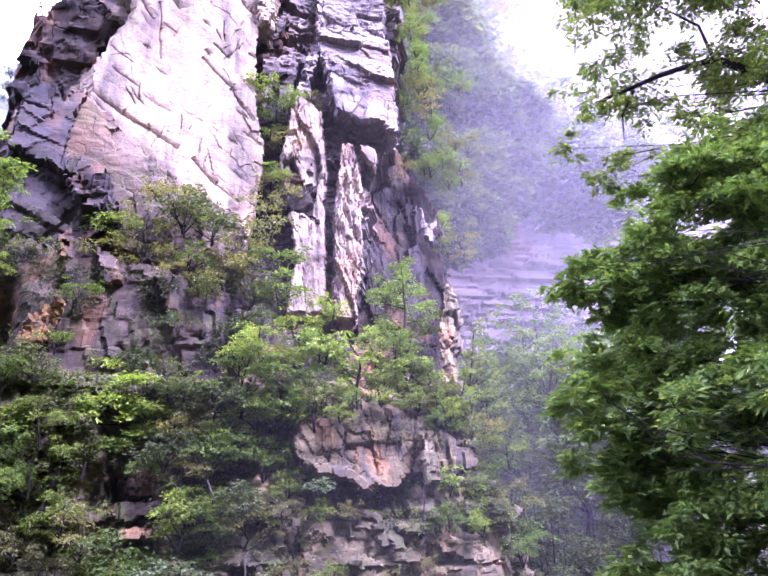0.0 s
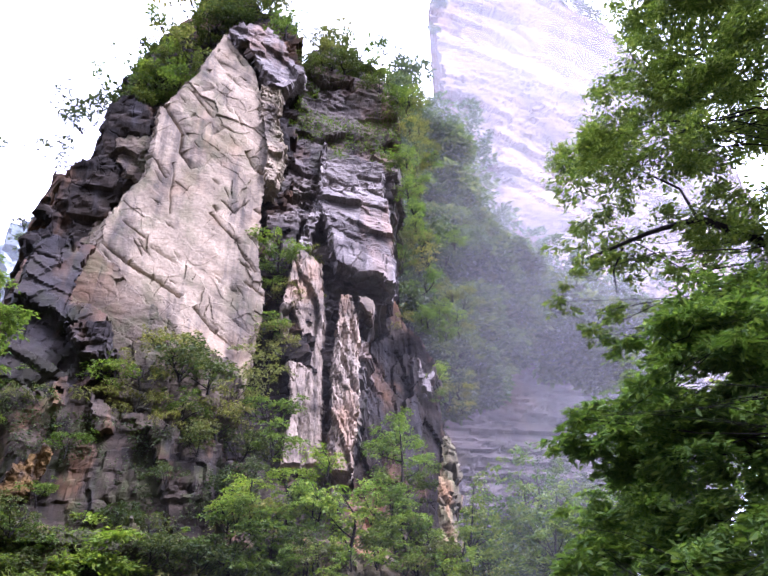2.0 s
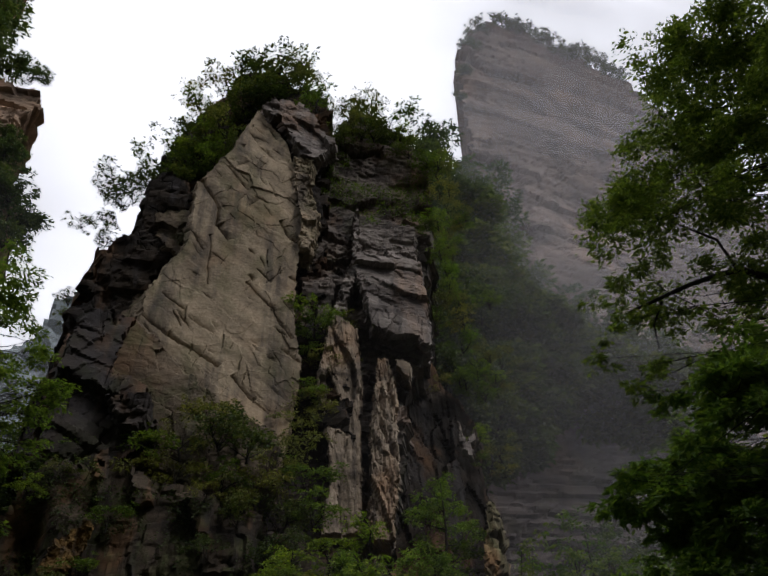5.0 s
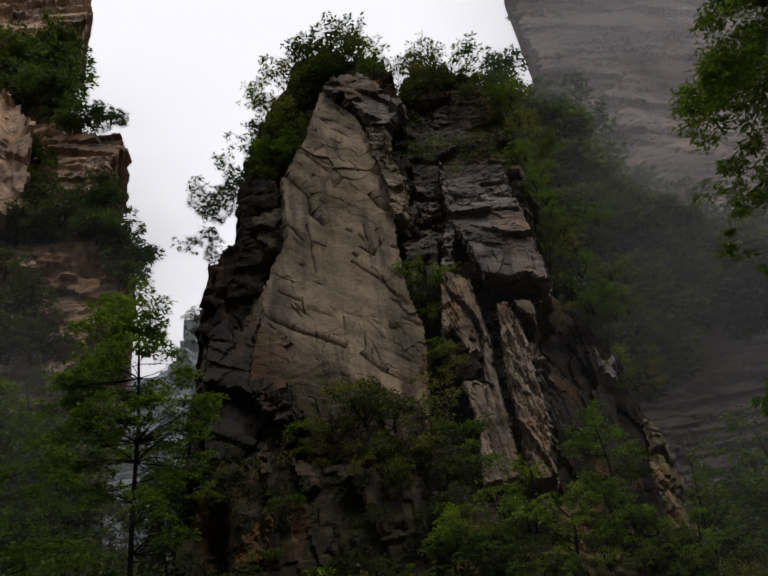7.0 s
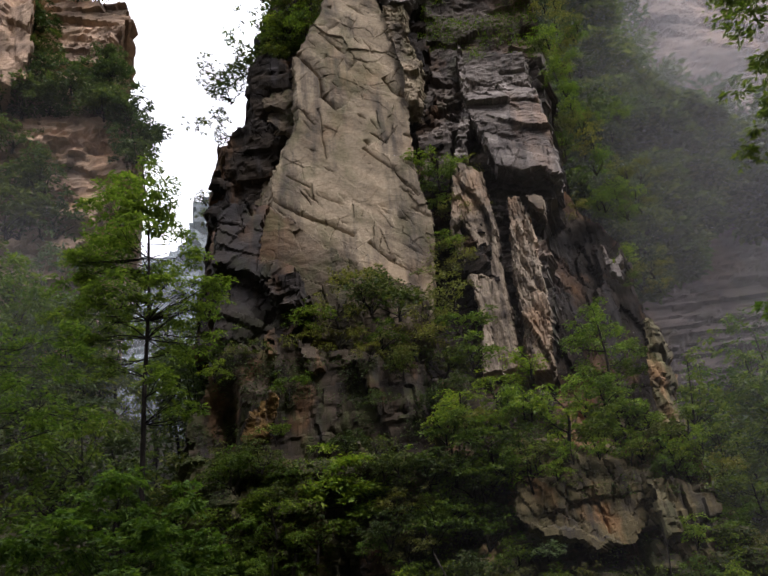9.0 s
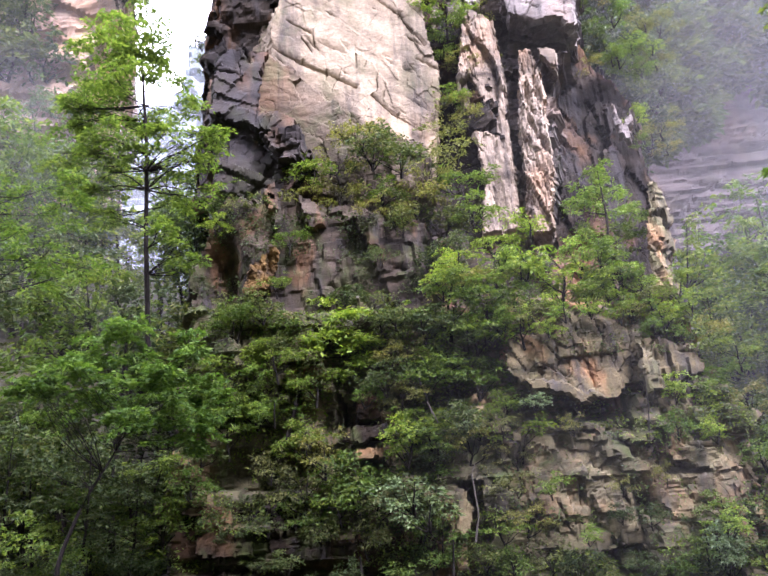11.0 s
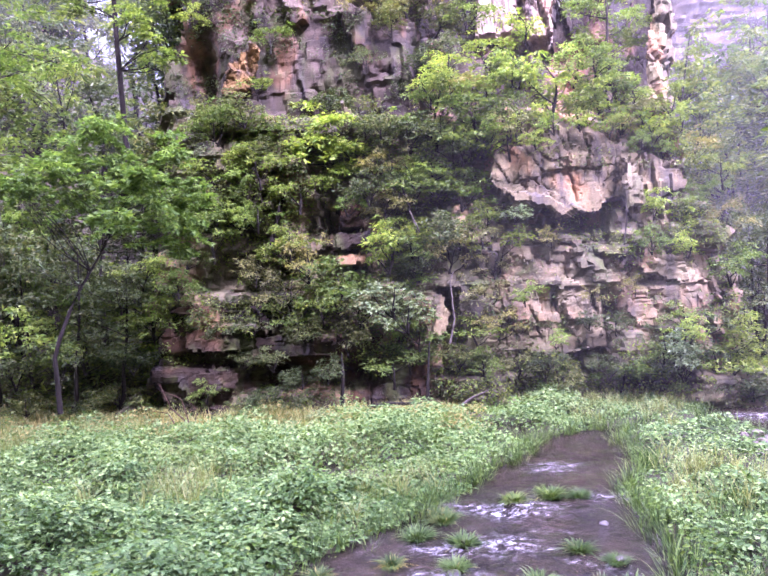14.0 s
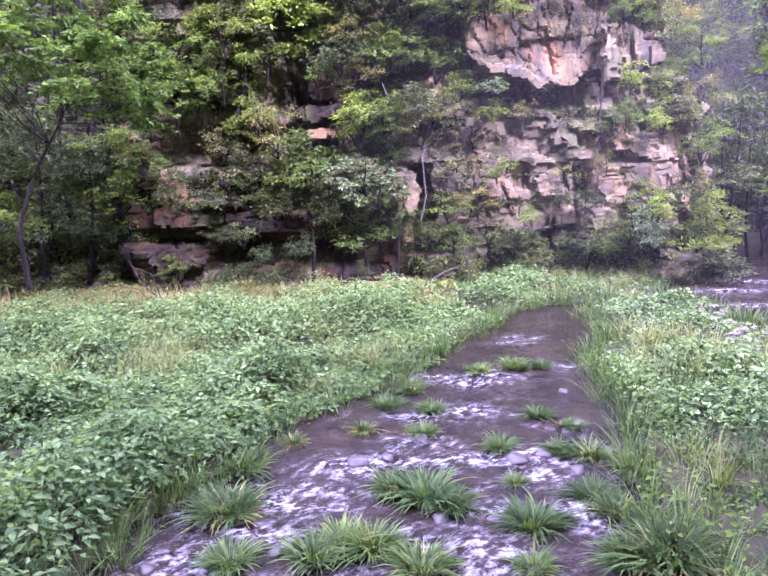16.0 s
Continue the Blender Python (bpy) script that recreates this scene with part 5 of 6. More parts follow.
tagged(tree, "slim leaning tree with layered bright green leaves", "tree")
tree = grown("broadleaf_tree", 24, sky_path([(-9.0, 10.0, 0.2), (-9.2, 10.4, 5), (-8.6, 10.9, 10.5)], 10), 0.12, [(-7.88, 12.72, 10.27, 0.59), (-7.30, 12.97, 9.92, 0.55), (-6.92, 12.64, 10.26, 0.39), (-7.21, 11.98, 8.36, 0.55), (-6.32, 11.90, 8.13, 0.40), (-7.45, 11.74, 8.95, 0.50), (-8.52, 12.48, 9.81, 0.77), (-7.59, 10.90, 7.87, 0.67), (-7.13, 12.49, 9.01, 0.43)], 1500, 0.11, BRIGHT_LEAF)
tagged(tree, "young yellow-green tree beside the meadow", "tree")
tree = grown("sapling", 25, sky_path([(-8.2, 10.2, 0.1), (-7.9, 10.4, 2), (-7.4, 10.8, 3.2)], 6), 0.04, [(-7.15, 11.28, 3.60, 0.33), (-7.22, 12.09, 3.38, 0.31), (-7.59, 12.05, 3.04, 0.35), (-6.32, 10.49, 3.77, 0.23)], 1800, 0.1, GREEN_LEAF)
tagged(tree, "small green sapling beside the meadow", "tree")
tree = grown("leaning_tree", 26, sky_path([(-4.49, 20.82, 5.13), (-4.21, 21.59, 6.70), (-3.56, 22.32, 8.13), (-2.86, 22.82, 8.94)], 10), 0.09, [(-4.60, 24.08, 9.58, 0.79), (-3.27, 22.14, 8.66, 0.89), (-2.30, 21.97, 8.23, 0.64), (-2.37, 21.61, 9.13, 0.63), (-3.91, 24.32, 10.13, 0.71), (-2.10, 22.15, 7.69, 0.48), (-3.86, 21.74, 8.29, 0.63), (-3.50, 24.69, 8.27, 0.71)], 1300, 0.18, BRIGHT_LEAF, flat=0.2, up=0.8, thin=0.5)
tagged(tree, "crooked bright green tree rooted in the cliff", "tree")
tree = grown("tall_tree", 27, sky_path([(-8.51, 20.29, 7.24), (-8.67, 20.22, 11.66), (-8.71, 20.20, 15.13), (-8.89, 20.12, 18.05), (-9.22, 19.97, 20.48)], 22), 0.095, more_pads([(-11.44, 21.05, 17.12, 0.80), (-7.24, 21.63, 15.63, 0.62), (-11.64, 21.13, 15.22, 0.69), (-8.38, 19.30, 14.29, 0.71), (-6.15, 19.79, 15.12, 0.49), (-10.00, 21.71, 21.55, 0.69), (-9.95, 20.14, 19.29, 0.89), (-8.22, 19.55, 18.61, 0.86), (-9.44, 18.27, 16.96, 0.88), (-8.82, 22.04, 19.25, 0.95), (-9.16, 19.75, 18.27, 1.04), (-11.16, 21.14, 17.54, 0.99), (-8.17, 21.03, 17.05, 0.80), (-9.51, 19.77, 15.77, 0.99), (-8.84, 21.44, 16.56, 0.89), (-11.44, 21.29, 16.04, 0.88), (-7.24, 19.65, 14.66, 0.72), (-10.00, 20.37, 14.46, 0.82), (-9.05, 22.25, 14.79, 0.89), (-6.48, 20.34, 15.26, 0.67), (-8.07, 22.59, 14.41, 0.80), (-9.95, 21.27, 17.86, 1.09), (-10.62, 20.71, 13.97, 0.74), (-7.81, 20.18, 12.20, 0.70), (-7.58, 20.96, 11.44, 0.63), (-10.08, 21.23, 12.86, 0.66)], 4, 7), 650, 0.16, TREE_LEAF, BARK, 0.15, 6, flat=0.16, up=0.8, thin=0.5)
tagged(tree, "tall slender tree with airy flat tiers of leaves", "tree")
tree = grown("cliff_tree", 28, sky_path([(7.09, 26.05, 10.85), (7.35, 25.98, 12.93), (7.28, 26.00, 15.11)], 8), 0.09, [(7.66, 27.72, 15.85, 0.65), (6.65, 26.00, 14.37, 0.57), (8.16, 27.40, 14.63, 0.79), (8.41, 26.60, 13.48, 0.67), (7.00, 26.23, 13.44, 0.76), (8.02, 26.81, 12.78, 0.77), (6.46, 25.90, 12.39, 0.56), (8.93, 27.94, 12.90, 0.56), (6.11, 26.35, 13.76, 0.48)], 1100, 0.15, BRIGHT_LEAF)
tagged(tree, "yellow-green tree on the cliff's ledge", "tree")

FOREST = []
for k, (leaf, seed) in enumerate(((GREEN_LEAF, 61), (DARK_LEAF, 62), (MAPLE_LEAF, 63), (FAR_LEAF, 64), (FAR_LEAF, 65))):
    t = grown("forest_tree", seed, stem(6.0, seed, 0.06), 0.11, [(x * 1.0, y * 1.0, 2.6 + z * 4.6, r * 0.75) for x, y, z, r in round_pads(seed, 13, 1.8, 1.0)], 270, 0.23, leaf, twig=1)
    FOREST.append(t)


def forest(count, x0, x1, y0, y1, kinds, label, group, size, seed):
    r = np.random.default_rng(seed)
    for _ in range(count):
        x, y = r.uniform(x0, x1), r.uniform(y0, y1)
        z = float(land(np.array([x]), np.array([y]))[0])
        s = r.uniform(*size)
        tagged(put(FOREST[kinds[int(r.integers(len(kinds)))]], at_place(x, y, z - 0.2, r.uniform(0, 360), s, r.uniform(0.9, 1.25))), label, "tree", group)


TALL = []
for leaf, seed in ((GREEN_LEAF, 66), (MAPLE_LEAF, 67), (GREEN_LEAF, 68)):
    TALL.append(grown("forest_tree", seed, stem(11.0, seed, 0.03), 0.14, [(x * (1.15 - 0.5 * z), y * (1.15 - 0.5 * z), 2.5 + z * 11.0, r * 0.62) for x, y, z, r in round_pads(seed, 34, 2.3, 1.0)], 230, 0.25, leaf, twig=1))
FOREST = FOREST + TALL
forest(26, -17, -9.5, 20.2, 25, [0, 1, 1, 1, 2], "leafy understorey tree at the slope's foot", "wooded slope", (0.4, 0.8), 70)
forest(34, -26, -9.5, 22, 34, [0, 1, 1], "slender forest tree on the wooded slope", "wooded slope", (0.8, 1.25), 71)
forest(16, -40, -12, 34, 44, [3, 4, 1], "slender forest tree on the wooded slope", "wooded slope", (0.9, 1.4), 72)
forest(22, -30, -10, 31, 44, [3, 4, 0], "hazy forest tree further up the slope", "wooded slope", (1.3, 1.9), 78)
forest(34, 10.5, 19, 22.5, 31, [1, 1, 3], "leafy understorey tree beside the river", "valley trees", (0.35, 0.8), 75)
forest(24, 12.5, 22, 27.5, 38, [5, 6, 7], "tall forest tree in the side valley", "valley trees", (0.8, 1.2), 76)
forest(20, 12.5, 27, 27, 42, [0, 3, 4, 1], "forest tree in the side valley", "valley trees", (1.0, 1.5), 73)
forest(18, 19, 34, 13, 27, [5, 6, 7, 1], "tall forest tree on the gorge's wooded side", "valley trees", (0.9, 1.4), 79)
forest(14, 18, 45, 44, 58, [3, 4], "forest tree in the side valley", "valley trees", (1.1, 1.7), 74)


def far_shrubs(spots, y, grow, times=1):
    for x, z, r in [q for q in spots for _ in range(times)]:
        s = r * grow * rng.uniform(0.9, 1.3)
        plant("far_leaf", x + rng.normal() * 0.4 * r, y - 0.8 + rng.uniform(-0.5, 0.5), z - 0.7 * s + rng.normal() * 0.2 * r, s, rng.uniform(0, 360), "hazy bush on a ledge of the far rock", "far ledge shrubs")


far_shrubs([(36.5, 135.3, 3.1), (41.7, 138.2, 2.9), (47.2, 138.7, 2.9), (52.0, 135.9, 2.9), (54.8, 131.9, 2.6), (59.3, 131.0, 3.1), (63.6, 129.0, 2.5), (66.2, 125.3, 2.5), (33.8, 127.8, 2.5), (31.7, 119.1, 1.7), (30.8, 111.1, 1.3), (29.3, 91.7, 1.5), (29.1, 88.0, 1.6)], 75, 0.6, 3)
far_shrubs([(24.9, 53.7, 3.3), (27.3, 50.5, 3.2), (30.0, 48.7, 3.2), (32.4, 46.3, 3.1), (35.2, 45.3, 3.1), (37.7, 43.6, 3.1), (24.8, 46.9, 3.1), (27.5, 45.2, 3.1), (30.1, 43.5, 2.8), (32.8, 42.5, 2.5), (24.4, 58.8, 2.8), (24.6, 64.2, 2.6), (24.5, 69.2, 2.4), (28.2, 39.0, 1.7), (26.2, 42.3, 2.5), (23.9, 49.7, 3.2), (39.4, 41.4, 3.0), (41.3, 39.9, 3.0), (44.1, 40.7, 3.0)], 62, 1.6, 2)
far_shrubs([(14.5, 63.3, 1.3), (15.3, 60.3, 1.3), (16.1, 57.1, 1.2), (16.9, 55.4, 1.2), (14.4, 53.2, 1.7), (16.2, 50.7, 1.6), (16.1, 46.8, 1.6), (14.4, 47.2, 1.6), (16.0, 43.2, 1.7), (16.9, 40.2, 1.7), (14.6, 39.6, 1.7), (16.3, 36.6, 1.6), (16.9, 33.4, 1.6), (14.8, 32.9, 1.6), (16.9, 29.7, 1.5), (15.2, 29.1, 1.5), (16.9, 26.2, 1.5)], 48, 1.5, 2)
far_shrubs([(-31.22, 75.37, 1.8), (-32.85, 72.17, 2.2), (-34.0, 69.9, 2.4), (-36.4, 76.0, 3.0), (-36.5, 72.5, 2.6), (-33.8, 73.5, 2.2), (-33.0, 78.6, 1.8)], 45.2, 1.1, 2)
far_shrubs([(-28.44, 63.79, 1.6), (-26.2, 61.78, 1.4), (-30.5, 65.0, 1.8), (-31.5, 67.0, 2.0), (-29.01, 49.72, 1.6), (-26.22, 48.57, 1.6), (-23.85, 46.94, 1.6), (-21.01, 44.15, 1.5), (-20.38, 41.91, 1.3), (-21.04, 40.5, 1.2), (-23.77, 60.0, 0.9), (-27.28, 60.2, 1.2), (-30.25, 56.97, 1.3), (-30.13, 53.65, 1.4), (-22.81, 49.06, 1.0), (-23.47, 51.02, 0.8), (-28.0, 46.8, 1.6), (-25.0, 46.2, 1.4), (-31.0, 47.5, 2.0), (-22.6, 45.6, 1.4), (-30.7, 41.9, 2.3), (-28.2, 39.3, 1.8), (-31.7, 38.1, 2.2), (-29.5, 34.8, 2.2), (-26.5, 34.5, 1.6)], 43.2, 1.1, 2)


def undergrowth(box, count, mat, seed, size=0.2, high=1.2):
    r = np.random.default_rng(seed)
    x, y = r.uniform(box[0], box[1], count), r.uniform(box[2], box[3], count)
    lump = np.clip(fbm(x * 0.6, y * 0.6, 3, seed) + 0.45, 0, 1)
    ok = shore(x, y) > 0.3
    z = land(x, y) + high * lump * r.uniform(0.1, 1, count) ** 0.6
    v, f = leaves(r, np.stack([x, y, z], 1)[ok], size, 0.55, 0.45)
    return tagged(part("undergrowth", mesh_of("undergrowth", v, f, mat)), "dark tangled undergrowth on the wooded slope", "undergrowth", kind="stuff")


undergrowth((-22, -8.3, 20.3, 30), 30000, DARK_LEAF, 111)
undergrowth((-22, -8.3, 20.3, 30), 9000, GREEN_LEAF, 112)
undergrowth((-16, -12, 9, 21), 14000, DARK_LEAF, 113, 0.14, 0.8)
undergrowth((8.8, 20, 20.6, 34), 18000, DARK_LEAF, 114)
undergrowth((8.8, 22, 20.6, 34), 12000, GREEN_LEAF, 115)

def far_woods(shape, count, mat, seed, size):
    """Tree crowns massed on a far ledge."""
    c, a, b, outline = shape
    r = np.random.default_rng(seed)
    ox, oz = np.array(outline).T
    crowns = [(x, z, r.uniform(0.8, 2.1)) for x, z in zip(r.uniform(ox.min(), ox.max(), 190), r.uniform(oz.min(), oz.max(), 190))]
    crowns = [q for q in crowns if inside(np.array([q[0]]), np.array([q[1]]), outline)[0]]
    k = r.integers(0, len(crowns), count)
    cx, cz, cr = np.array(crowns)[k].T
    d = r.normal(size=(count, 3))
    d *= (cr * r.uniform(0.6, 1, count))[:, None] / np.linalg.norm(d, axis=1, keepdims=True)
    y = c + a * cx + b * cz - 4.0 * hashed(k, seed=seed)
    v, f = leaves(r, np.stack([cx + d[:, 0], y + d[:, 1], cz + 0.7 * d[:, 2]], 1), size, 0.75, 0.6)
    return tagged(part("far_woods", mesh_of("far_woods", v, f, mat)), "hazy dark green trees massed under the far tower", "woods", kind="stuff")


FAR_LEDGE = (51, 0, 0, [(16.91, 56.16), (20.28, 58.26), (21.87, 50.67), (22.60, 44.50), (24.54, 41.90), (27.94, 40.24), (32.36, 38.43), (37.18, 36.60), (34.52, 29.64), (29.76, 30.82), (26.85, 32.69), (23.21, 31.31), (20.72, 25.35), (17.97, 26.59), (16.86, 35.19), (15.33, 41.76)])
far_woods(FAR_LEDGE, 45000, FAR_LEAF, 121, 0.8)
far_woods(FAR_LEDGE, 40000, DARK_LEAF, 122, 0.75)
far_woods(FAR_LEDGE, 35000, FAR_LEAF, 123, 0.8)

# ---- haze, imitated by pale translucent sheets ----
m, n, l, p = material("haze_sheet")
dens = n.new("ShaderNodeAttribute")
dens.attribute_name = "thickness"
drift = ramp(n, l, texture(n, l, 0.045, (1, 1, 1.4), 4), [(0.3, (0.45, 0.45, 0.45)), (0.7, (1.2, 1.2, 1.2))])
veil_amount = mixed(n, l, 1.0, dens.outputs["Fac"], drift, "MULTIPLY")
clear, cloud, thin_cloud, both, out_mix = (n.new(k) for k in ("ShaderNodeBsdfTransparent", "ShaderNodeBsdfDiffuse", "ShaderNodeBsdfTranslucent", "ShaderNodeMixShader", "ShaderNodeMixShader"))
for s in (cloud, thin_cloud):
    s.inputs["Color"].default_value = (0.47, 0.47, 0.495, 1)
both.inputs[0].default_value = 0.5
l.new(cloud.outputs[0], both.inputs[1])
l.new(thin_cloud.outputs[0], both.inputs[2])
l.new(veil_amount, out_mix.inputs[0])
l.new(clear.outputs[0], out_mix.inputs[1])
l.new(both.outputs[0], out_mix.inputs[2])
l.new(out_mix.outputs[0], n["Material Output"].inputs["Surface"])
HAZE_SHEET = m


def haze_layer(x0, x1, y, bow, z0, z1, amount, seed):
    """One soft translucent sheet that stands in for haze across the valley, thin at its rims."""
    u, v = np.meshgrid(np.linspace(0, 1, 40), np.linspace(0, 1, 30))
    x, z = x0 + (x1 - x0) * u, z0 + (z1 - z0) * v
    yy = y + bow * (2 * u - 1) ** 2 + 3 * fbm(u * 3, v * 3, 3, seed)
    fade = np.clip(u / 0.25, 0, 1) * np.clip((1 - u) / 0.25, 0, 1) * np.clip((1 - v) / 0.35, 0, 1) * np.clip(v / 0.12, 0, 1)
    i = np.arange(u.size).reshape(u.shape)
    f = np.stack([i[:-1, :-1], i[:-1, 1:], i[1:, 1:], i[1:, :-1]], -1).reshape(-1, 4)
    me = mesh_of("mist", np.stack([x, yy, z], -1).reshape(-1, 3), f, HAZE_SHEET, True)
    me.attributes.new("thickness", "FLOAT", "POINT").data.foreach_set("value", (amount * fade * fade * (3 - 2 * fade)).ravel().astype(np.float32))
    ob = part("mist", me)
    return tagged(ob, "thin translucent sheet standing in for valley haze", "mist", kind="stuff")


# sheets added at several depths to pale whatever lies behind them
haze_layer(-3, 30, 15.5, 1, -1, 22, 0.03, 8)
haze_layer(7.5, 40, 25.5, 1, -5, 34, 0.11, 6)
haze_layer(6, 60, 43, 2, -8, 74, 0.14, 1)
haze_layer(8, 80, 54, 2, 6, 96, 0.20, 2)
haze_layer(14, 130, 68, 2, 10, 205, 0.22, 3)
haze_layer(10, 140, 71, 2, 84, 240, 0.34, 9)
haze_layer(-45, -8.5, 26.5, 1, -4, 30, 0.07, 7)
haze_layer(-70, -6, 36, 2, -6, 48, 0.11, 4)
haze_layer(-120, -10, 60, 3, -10, 105, 0.45, 5)

# ---- meadow ----
def herb_field(name, count, box, size, leaf, seed, per=16, high=0.5, clump=0.55, gap=-0.06, spread=0.2):
    r = np.random.default_rng(seed)
    x, y = r.uniform(box[0], box[1], count), r.uniform(box[2], box[3], count)
    dens = fbm(x * clump, y * clump, 3, seed)
    stony = np.clip((x - 5.2 - 0.22 * (y - 8) + 1.5 * fbm(x * 0.5, y * 0.5, 2, 7)) / 1.2, 0, 0.93) * (x > 4)
    rim = (leaf.name != "dry_grass") * np.clip((y - 18.6 - 0.8 * fbm(x * 0.7, y * 0.7, 2, 6)) / 0.8, 0, 0.8) * (x < 1.5)
    ok = (r.uniform(0, 1, count) > np.maximum(stony, rim)) & (shore(x, y) > gap) & (dens + r.uniform(-0.3, 0.5, count) > -0.24) & (y > 3.8)
    x, y = x[ok], y[ok]
    h = high * (0.2 + 2.6 * np.clip(1.5 * fbm(x * 0.85, y * 0.85, 3, 85) + 0.2, 0, 1)) * np.clip(shore(x, y) / 0.8 + 0.4, 0.4, 1) * np.clip(1.25 - 0.045 * (y - 5), 0.5, 1) * np.where(x > 3.2 + 0.05 * y, 0.5, 1)
    z = land(x, y)
    k = np.repeat(np.arange(len(x)), per)
    u = r.uniform(0, 1, len(k))
    a = r.uniform(0, 6.28, len(k))
    d = (spread * (0.7 + 0.8 * r.uniform(0, 1, len(x))))[k] * np.sqrt(1 - u * u) * r.uniform(0.75, 1, len(k))
    u = 0.3 + 0.7 * u
    o = np.stack([np.cos(a), np.sin(a), 0 * a], 1)
    spots = np.stack([x[k] + d * o[:, 0], y[k] + d * o[:, 1], z[k] + h[k] * u], 1)
    v, f = leaves(r, spots, size, 0.72, 0.55, o)
    return part(name, mesh_of(name, v, f, leaf))


tagged(herb_field("meadow_herbs", 9500, (-11, 1.5, 4.5, 13.0), 0.108, HERB_LEAF, 86, 20, 0.34, 0.55, 0.16, 0.22), "knee-high pale green herbs with broad leaves beside the stream", "herbs", kind="stuff")
tagged(herb_field("meadow_herbs", 11000, (-15, 4.0, 9.5, 20.7), 0.105, HERB_LEAF, 81, 17, 0.42, gap=0.16), "waist-low pale green herbs carpeting the meadow", "herbs", kind="stuff")
tagged(herb_field("meadow_herbs", 2300, (2.0, 10.0, 8.5, 20.7), 0.11, HERB_LEAF, 82, 14, 0.36, gap=0.4), "pale green herbs on the gravel bank", "herbs", kind="stuff")


def blades(r, x, y, z, n, long, wide, spread, arch=0.6):
    """Arching grass blades from one root: four segments each."""
    a, s = r.uniform(0, 6.28, n), long * r.uniform(0.55, 1.15, n)
    rad = spread * np.sqrt(r.uniform(0, 1, n))
    bx, by = x + rad * np.cos(a), y + rad * np.sin(a)
    way = np.stack([np.cos(a + r.normal(0, 0.5, n)), np.sin(a + r.normal(0, 0.5, n))], 1)
    side = np.stack([-way[:, 1], way[:, 0]], 1)
    rows = []
    bow = arch * r.uniform(0.4, 1.3, n)
    for t, w in ((0, 1.0), (0.4, 0.9), (0.75, 0.6), (1.0, 0.05)):
        out = s * bow * t ** 1.6
        up = s * (t - 0.55 * bow * t ** 2.4)
        c = np.stack([bx + way[:, 0] * out, by + way[:, 1] * out, z + up], 1)
        e = np.concatenate([side, np.zeros((n, 1))], 1) * (wide * w * 0.5)
        rows.append(np.stack([c - e, c + e], 1))
    v = np.stack(rows, 1).reshape(n, 8, 3).reshape(-1, 3)
    i = np.arange(n)[:, None] * 8
    f = np.concatenate([i + np.array([[0, 1, 3, 2]]), i + np.array([[2, 3, 5, 4]]), i + np.array([[4, 5, 7, 6]])], 1).reshape(-1, 4)
    return v, f


def tuft_thing(seed, n, long, spread, dry):
    r = np.random.default_rng(seed)
    thing = new("grass_tuft")
    part("foliage", mesh_of("foliage", *blades(r, 0, 0, -0.04, n, long, 0.036, spread, 0.95), BLADE), thing)
    part("dry_foliage", mesh_of("dry_foliage", *blades(r, 0, 0, -0.05, dry, long * 0.9, 0.02, spread, 1.1), DRY_BLADE), thing, "yellowed drooping blades")
    return thing


DRY_TUFT = tuft_thing(94, 200, 0.55, 0.2, 110)
TUFTS = [tuft_thing(91, 300, 0.5, 0.24, 10), tuft_thing(92, 240, 0.46, 0.2, 30), tuft_thing(93, 320, 0.54, 0.28, 8)]
TUFT_SPOTS = [(0.23, 7.55), (-0.15, 7.76), (0.52, 7.30), (1.38, 6.83), (-0.67, 6.61), (-0.95, 6.36), (-0.35, 6.50), (0.14, 6.09), (-1.79, 6.31), (1.32, 8.85),
              (1.35, 7.85), (0.31, 9.44), (0.47, 10.30), (1.47, 12.17), (2.14, 12.39), (2.63, 12.33), (2.08, 9.94), (2.49, 9.52), (2.09, 8.71), (2.43, 8.53),
              (-2.13, 7.30), (-2.08, 8.43), (0.19, 11.24), (-0.23, 10.58), (2.18, 7.42), (2.34, 7.03), (2.70, 6.33), (1.23, 6.07), (2.91, 8.07), (2.18, 6.11)]
for k, (x, y) in enumerate(TUFT_SPOTS):
    s = 0.74 * (1.15, 0.9, 0.8, 1.0, 0.95, 0.8, 0.9, 1.0, 0.75, 0.7, 0.5, 0.55, 0.7, 0.75, 0.7, 0.6, 0.7, 0.45, 0.6, 0.9, 1.0, 1.0, 0.8, 0.7, 0.8, 0.9, 0.9, 0.6, 0.9, 0.8)[k]
    tagged(put(TUFTS[k % 3], at_place(x, y, max(-0.02, float(land(np.array([x]), np.array([y]))[0])), k * 77, s)), "arching green sedge tuft standing in the stream", "grass", "stream tufts")

for x, y, s in ((*(-1.96, 7.29), 0.75), (*(-2.09, 8.65), 0.5), (*(2.56, 6.09), 0.95), (*(-1.55, 9.25), 0.4), (*(0.19, 11.49), 0.5), (*(-0.58, 9.61), 0.4)):
    tagged(put(DRY_TUFT, at_place(x, y, max(-0.02, float(land(np.array([x]), np.array([y]))[0])), x * 90, s)), "half-yellowed sedge tuft hanging over the bank", "grass", "bank tufts")


